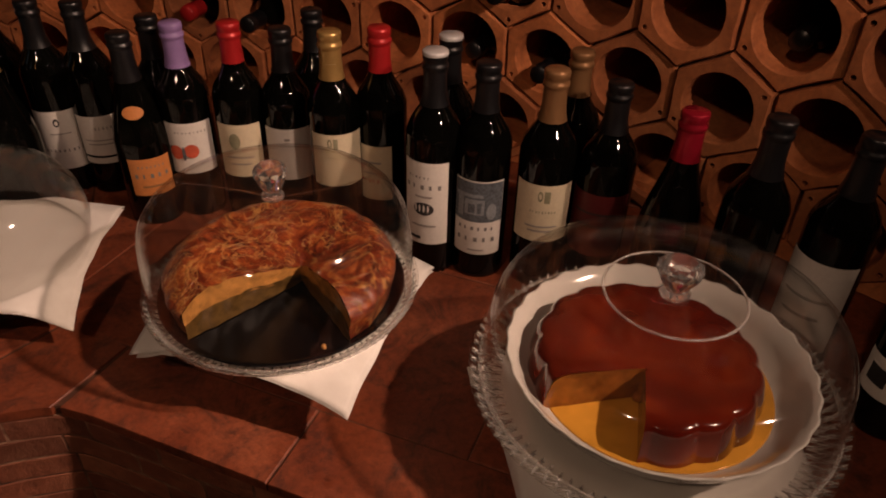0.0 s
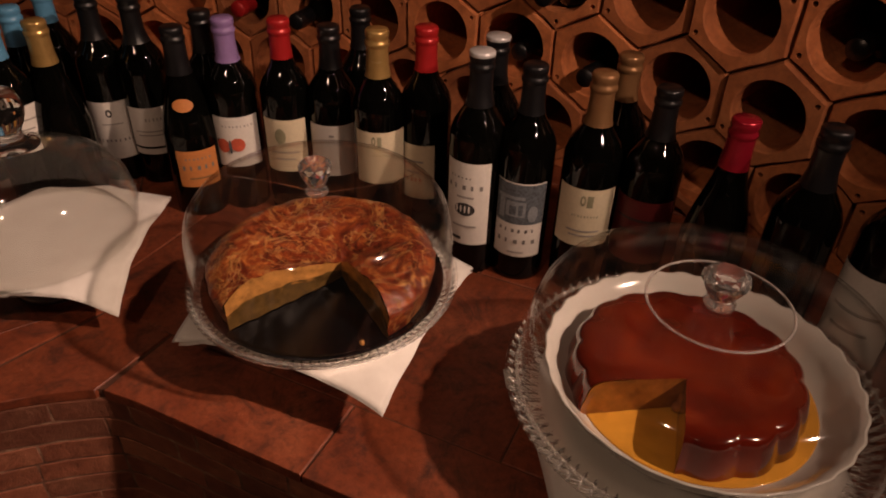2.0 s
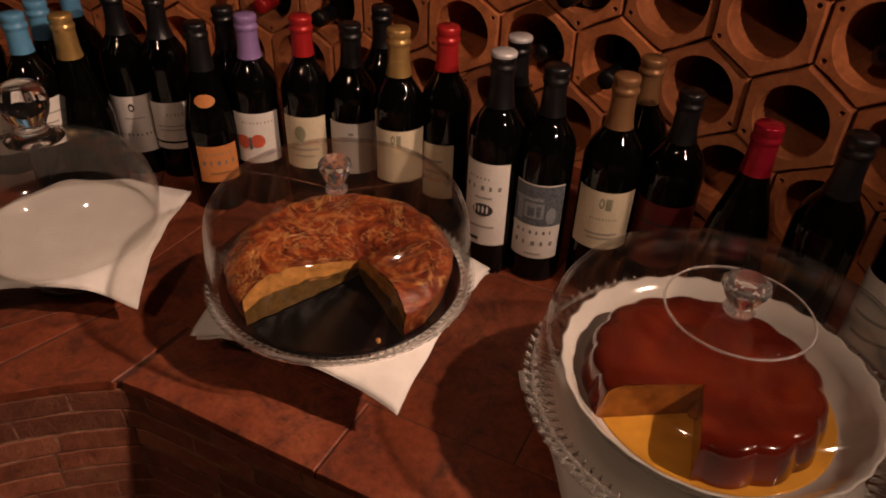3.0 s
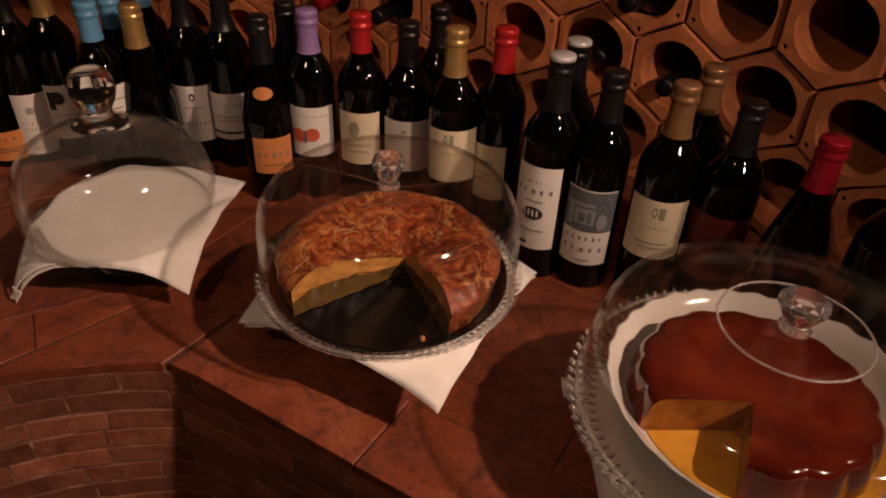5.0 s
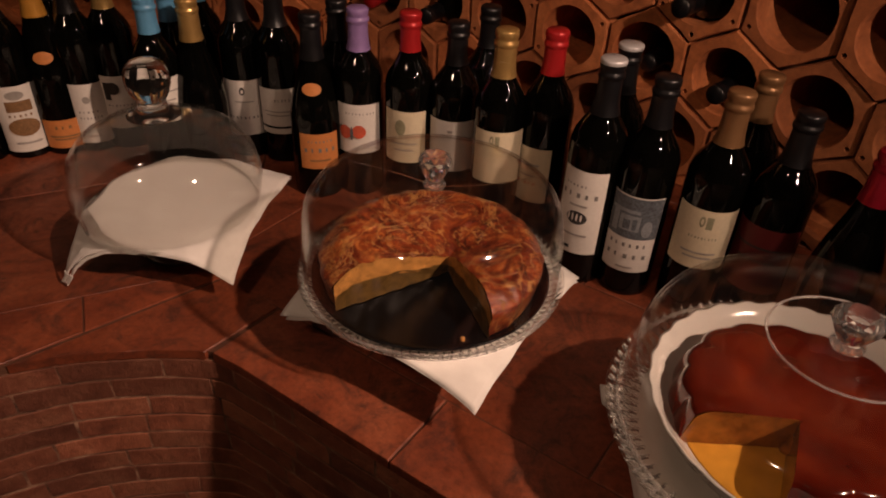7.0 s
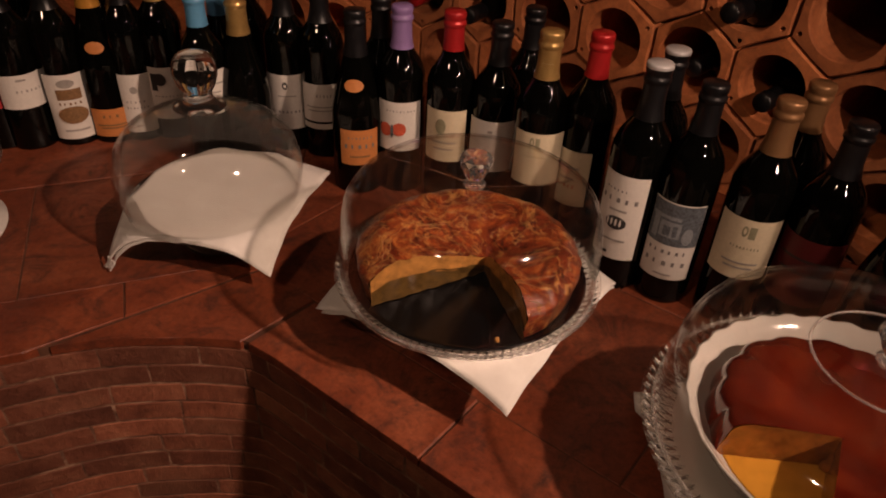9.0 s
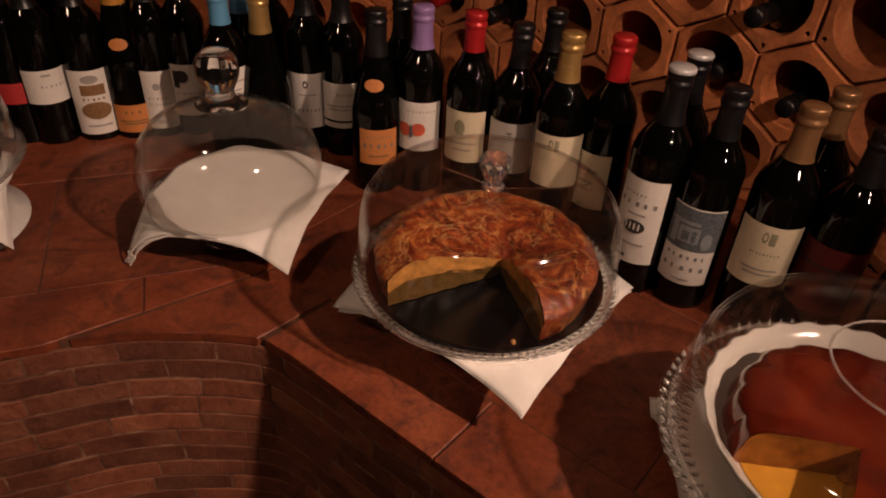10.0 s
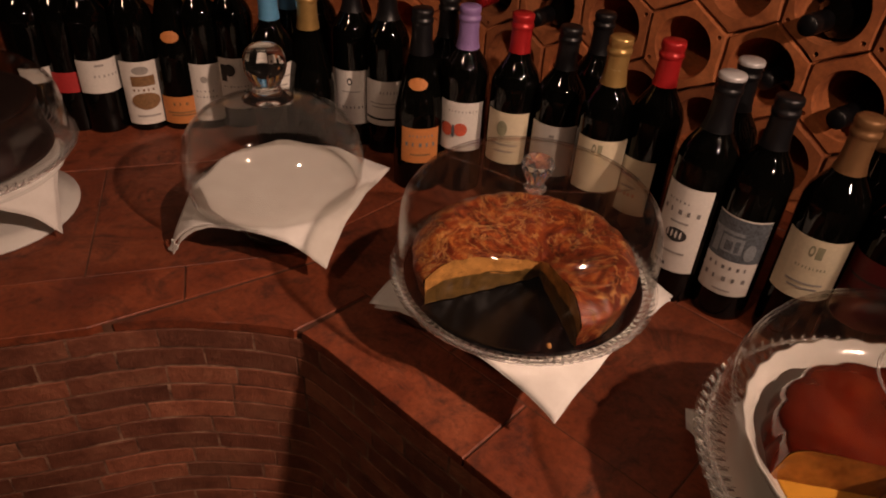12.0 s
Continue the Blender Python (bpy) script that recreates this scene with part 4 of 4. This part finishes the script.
# the pie
PX, PY = -0.100, 0.662
stand(PX, PY, 0.080, 0.13)
napkin(PX + 0.006, PY + 0.006, 0.080, 0.272, -19.5, 0.128, 0.15, "white cotton napkin with hanging corners under the pie dish", 2.0, limp=(0.004, 0.008, 0.012, 0.01))
lattice_dish(PX, PY, 0.0815, 0.158, "pressed-glass dish with crosshatched rim holding a pie")
tray = thing("baking_tray", (PX, PY, 0.0), "round black baking tray under the cut pie", "tray")
part("tray_body", turned([(0.0, 0.0895), (0.128, 0.0895), (0.138, 0.095), (0.1425, 0.102), (0.1405, 0.1025), (0.136, 0.0965), (0.127, 0.0925), (0.0, 0.0925)], 72), TRAY, tray)

TIP = Vector((PX + 0.019, PY + 0.012))
CUT0, CUT1 = radians(-57), radians(225)


def pie():
    ob = thing("apple_pie", (PX, PY, 0.0), "round glazed apple pie with a browned crust and a slice missing", "pie")
    tip = TIP - Vector((PX, PY))
    n, rings = 150, 34
    base, top = 0.0935, 0.146
    bm = bmesh.new()
    grid = []
    for i in range(n + 1):
        a = CUT0 + (CUT1 - CUT0) * i / n
        d = Vector((math.cos(a), math.sin(a)))
        b = tip.dot(d)
        reach = -b + math.sqrt(b * b - tip.length_squared + (0.131 + 0.003 * noise.noise(Vector((math.cos(a) * 6, math.sin(a) * 6, 2)))) ** 2)
        row = []
        for j in range(rings + 1):
            s = j / rings
            p = tip + d * reach * s
            v = Vector((p.x, p.y, 0))
            ridge = 1 - abs(noise.noise(v * 38 + Vector((0, 0, 3)))) * 2.2
            z = top + 0.0022 * max(0, ridge) ** 3 + 0.0035 * noise.noise(v * 20) + 0.0012 * noise.noise(v * 90) - 0.017 * max(0, (s - 0.76) / 0.24) ** 2 - 0.034 * (1 - s) ** 2.4
            row.append(bm.verts.new((p.x, p.y, z)))
        last = row[-1].co
        for f in (0.92, 0.75, 0.5, 0.2, 0.0):
            r = Vector((last.x, last.y)).normalized() * (0.002 - 0.008 * (1 - f))
            row.append(bm.verts.new((last.x + r.x, last.y + r.y, base + (last.z - base) * f)))
        grid.append(row)
    for a, b in zip(grid, grid[1:]):
        for j in range(len(a) - 1):
            bm.faces.new((a[j], b[j], b[j + 1], a[j + 1]))
    part("crust", bm, CRUST, ob)
    for row in (grid_points(tip, a, rings, base, top) for a in (CUT0, CUT1)):
        for name, mat, f0, f1, out in (("filling", FILLING, 0.0, 0.56, 0.0016), ("pastry_layer", CUSTARD, 0.47, 1.0, 0.0006)):
            fm = bmesh.new()
            cols = []
            for (p, zt), q in row:
                col = []
                for k in range(6):
                    f = f0 + (f1 - f0) * k / 5
                    w = 0.0022 * noise.noise(Vector((p.x * 70, p.y * 70, f * 4 + f0))) + out
                    lim = zt - base
                    zz = base + lim * (f + 0.06 * noise.noise(Vector((p.x * 50, p.y * 50, 5))) * (0 if k in (0, 5) and f in (0.0, 1.0) else 1))
                    col.append(fm.verts.new((p.x + q.x * w, p.y + q.y * w, zz)))
                cols.append(col)
            for a, b in zip(cols, cols[1:]):
                for k in range(5):
                    fm.faces.new((a[k], b[k], b[k + 1], a[k + 1]))
            part(name, fm, mat, ob)
    crumb = bmesh.new()
    bmesh.ops.create_icosphere(crumb, subdivisions=2, radius=0.003)
    for v in crumb.verts:
        v.co = v.co * (1 + 0.4 * noise.noise(v.co * 400)) + Vector((0.062, -0.112, 0.1015))
    part("crumb", crumb, CUSTARD, ob)
    return ob


def grid_points(tip, a, rings, base, top):
    """Points along a cut of the pie with the crust's height over them and the way the cut faces."""
    d = Vector((math.cos(a), math.sin(a)))
    b = tip.dot(d)
    reach = -b + math.sqrt(b * b - tip.length_squared + 0.1295 ** 2)
    mid = (CUT0 + CUT1) / 2 + math.pi
    out = Vector((math.cos(mid), math.sin(mid)))
    face = Vector((-d.y, d.x))
    face = face if face.dot(out) > 0 else -face
    pts = []
    for j in range(rings + 1):
        s = j / rings
        p = tip + d * reach * s
        v = Vector((p.x, p.y, 0))
        ridge = 1 - abs(noise.noise(v * 38 + Vector((0, 0, 3)))) * 2.2
        z = top + 0.0022 * max(0, ridge) ** 3 + 0.0035 * noise.noise(v * 20) + 0.0012 * noise.noise(v * 90) - 0.017 * max(0, (s - 0.76) / 0.24) ** 2 - 0.034 * (1 - s) ** 2.4
        pts.append(((p, z), face))
    return pts


pie()
cover = dome(PX, PY, "clear glass dome with crystal knob over a cut pie", [(0.152, 0.1015), (0.1525, 0.115), (0.1525, 0.138), (0.1505, 0.168), (0.1435, 0.199), (0.125, 0.219), (0.10, 0.2240), (0.06, 0.2215), (0.025, 0.2175), (0.0, 0.2165)], 0.0026)
facet_knob(cover, 0.2167, 0.0195, 0.04)
glass_ring(cover, "foot_ring", 0.1515, 0.1020, 0.0021, "rounded lower rim of the dome")
for a0, a1, sag in ((radians(8), radians(20), 0.0), (radians(165), radians(172), 0.0)):
    bm = bmesh.new()
    prev = None
    for i in range(25):
        s = i / 24
        r = 0.012 + 0.098 * s
        a = a0 + (a1 - a0) * s
        z = 0.2174 + 0.0068 * s
        ring = [bm.verts.new((r * math.cos(a) + 0.0006 * math.cos(k * 2.09) * -math.sin(a), r * math.sin(a) + 0.0006 * math.cos(k * 2.09) * math.cos(a), z + 0.0006 * math.sin(k * 2.09))) for k in range(3)]
        if prev:
            for k in range(3):
                bm.faces.new((prev[k], prev[(k + 1) % 3], ring[(k + 1) % 3], ring[k]))
        prev = ring
    part("moulded_rib", bm, CLEAR, cover, "thin raised glass line").visible_shadow = False

# the caramel pudding
QX, QY = 0.300, 0.510
stand(QX, QY, 0.080, 0.135)
napkin(QX - 0.004, QY - 0.004, 0.080, 0.318, 12, 0.134, 0.95, "white cotton napkin hanging from the pudding's stand", 5.0, limp=(0.0, 0.0, 0.004, 0.0))
lattice_dish(QX, QY, 0.0865, 0.186, "broad pressed-glass dish with patterned rim under the pudding")


def scallop(r, z, a):
    k = max(0.0, (r - 0.10) / 0.05)
    return r * (1 + 0.007 * k * math.cos(30 * a)), z + 0.0009 * k * math.cos(30 * a)


plate = thing("pudding_dish", (QX, QY, 0.0), "white fluted ceramic dish holding caramel pudding and syrup", "dish")
part("dish_body", turned([(0.0, 0.0945), (0.112, 0.0945), (0.125, 0.099), (0.140, 0.118), (0.1485, 0.1345), (0.1505, 0.1365), (0.1475, 0.1365), (0.137, 0.120), (0.121, 0.1035), (0.110, 0.0995), (0.0, 0.0985)], 156, wobble=scallop), CERAMIC, plate)
part("syrup", turned([(0.0, 0.0986), (0.1095, 0.0998), (0.1185, 0.1028), (0.1165, 0.1033), (0.0, 0.1033)], 96), SYRUP, plate, "amber caramel syrup")

KX, KY = 0.290, 0.515
P_CUT0, P_CUT1 = radians(-104), radians(190)


def pudding():
    ob = thing("caramel_pudding", (KX, KY, 0.0), "fluted dark caramel pudding with a slice missing, in amber syrup", "pudding")
    tip = Vector((-0.010, -0.032))
    n, base, top = 190, 0.1030, 0.1445
    shape = smooth_profile([(0.0, top - 0.004), (0.05, top - 0.002), (0.3, top), (0.7, top + 0.001), (0.86, top - 0.0015), (0.93, top - 0.007), (0.96, top - 0.018), (0.985, base + 0.012), (1.0, base)], 4)

    def reach(a):
        d = Vector((math.cos(a), math.sin(a)))
        b = tip.dot(d)
        r = 0.117
        for _ in range(3):
            p = tip + d * (-b + math.sqrt(b * b - tip.length_squared + r * r))
            r = 0.1135 + 0.0045 * abs(math.cos(8 * math.atan2(p.y, p.x)))
        return d, -b + math.sqrt(b * b - tip.length_squared + r * r)

    bm = bmesh.new()
    grid = []
    for i in range(n + 1):
        d, far = reach(P_CUT0 + (P_CUT1 - P_CUT0) * i / n)
        row = []
        for s, z in shape:
            p = tip + d * far * s
            w = noise.noise(Vector((p.x * 28, p.y * 28, z * 10))) * 0.0022
            row.append(bm.verts.new((p.x, p.y, z + w * min(1.0, s * 3))))
        grid.append(row)
    for a, b in zip(grid, grid[1:]):
        for j in range(len(a) - 1):
            bm.faces.new((a[j], b[j], b[j + 1], a[j + 1]))
    part("caramel_skin", bm, CARAMEL, ob)
    for a in (P_CUT0, P_CUT1):
        d, far = reach(a)
        bm = bmesh.new()
        cols = []
        for s, z in shape:
            p = tip + d * far * s
            cols.append([bm.verts.new((p.x - d.y * w, p.y + d.x * w, base + (z - 0.0004 - base) * k / 6)) for k in range(7) for w in (0.0012 * noise.noise(Vector((s * 9, k * 0.7, a))),)])
        for p, q in zip(cols, cols[1:]):
            for k in range(6):
                quad = list(dict.fromkeys((p[k], q[k], q[k + 1], p[k + 1])))
                bm.faces.new(quad)
        part("cut_face", bm, PUDDINGCUT, ob, "pale amber cut face")
    for at, r in ((Vector((tip.x + 0.006, tip.y - 0.008, base + 0.010)), 0.0125), (Vector((tip.x + 0.010, tip.y - 0.022, base + 0.006)), 0.009)):
        bm = bmesh.new()
        bmesh.ops.create_icosphere(bm, subdivisions=3, radius=r)
        for v in bm.verts:
            v.co = v.co * (1 + 0.45 * noise.noise(v.co * 110 + at * 50)) + at
        part("crumbled_piece", bm, PUDDINGCUT, ob)


pudding()
cover = dome(QX, QY, "wide clear glass dome with faceted knob over caramel pudding", [(0.176, 0.1115), (0.1745, 0.125), (0.1725, 0.150), (0.168, 0.178), (0.155, 0.200), (0.128, 0.2095), (0.0655, 0.2118), (0.04, 0.2118), (0.0, 0.2118)], 0.003)
facet_knob(cover, 0.2120, 0.0225, 0.036, 10)
glass_ring(cover, "foot_ring", 0.1755, 0.1120, 0.0022, "rounded lower rim of the dome")
glass_ring(cover, "top_ring", 0.0655, 0.2130, 0.0012, "raised ring of glass round the knob")

# the empty cloche
DX, DY = -0.497, 0.748
stand(DX, DY, 0.072, 0.12, label="footed glass cake stand hidden under a white napkin")
napkin(DX + 0.007, DY + 0.014, 0.072, 0.258, 5, 0.112, 0.22, "white cotton napkin on a stand, one frayed corner hanging", 9.0, sx=0.93, limp=(0.0, 0.012, 0.04, 0.012))
cover = dome(DX, DY, "empty clear glass cloche with a round blown knob", [(0.119, 0.0752), (0.1245, 0.085), (0.128, 0.105), (0.1265, 0.130), (0.117, 0.158), (0.097, 0.181), (0.066, 0.197), (0.034, 0.206), (0.0, 0.210)], 0.0026, "glass_cloche")
ball = part("knob", turned(smooth_profile([(0.0, 0.2105), (0.034, 0.2085), (0.0235, 0.2145), (0.0185, 0.223), (0.019, 0.230), (0.0245, 0.240), (0.0285, 0.254), (0.0270, 0.269), (0.0185, 0.280), (0.0, 0.2845)], 5), 48), CLEAR, cover, "round blown glass knob")
ball.visible_shadow = False

# the dark cake at the west end
EX, EY = -0.920, 0.588
stand(EX, EY, 0.078, 0.135, CERAMIC, "white ceramic cake stand with a broad foot", 0.14)
napkin(EX, EY, 0.078, 0.25, 42, 0.128, 0.75, "white cotton napkin hanging from the ceramic stand", 12.0, limp=(0.01, 0.01, 0.01, 0.02))
lattice_dish(EX, EY, 0.0845, 0.160, "pressed-glass dish with crosshatched rim under a dark cake")
cake = thing("chocolate_cake", (EX, EY, 0.0), "tall dark chocolate cake under glass", "cake")
part("cake_body", turned(smooth_profile([(0.0, 0.0945), (0.118, 0.0945), (0.119, 0.13), (0.117, 0.168), (0.11, 0.176), (0.0, 0.178)], 4), 72), CHOCOLATE, cake)
cover = dome(EX, EY, "clear glass dome over a dark cake", [(0.148, 0.1095), (0.151, 0.125), (0.151, 0.15), (0.147, 0.178), (0.133, 0.2), (0.11, 0.214), (0.07, 0.222), (0.0, 0.226)], 0.0026)
facet_knob(cover, 0.2262, 0.0195, 0.038)

# loose threads at the cloth's frayed corner
random.seed(31)
cloth = [o for o in scene.objects if o.get("label", "").startswith("white cotton napkin on a stand")][0]
for i in range(8):
    bm = bmesh.new()
    u = i / 7
    at = Vector((-0.1190 + 0.014 * u, -0.1275 + 0.008 * (0.5 - u), 0.019))
    prev = None
    for k in range(5):
        p = at + Vector((-0.004 * k / 4 + 0.002 * math.sin(i + k), -0.005 * k / 4, -0.015 * k / 4))
        ring = [bm.verts.new(p + Vector((0.0011 * math.cos(j * 2.1), 0.0011 * math.sin(j * 2.1), 0))) for j in range(3)]
        if prev:
            for j in range(3):
                bm.faces.new((prev[j], prev[(j + 1) % 3], ring[(j + 1) % 3], ring[j]))
        prev = ring
    part("thread", bm, NAPKIN, cloth)
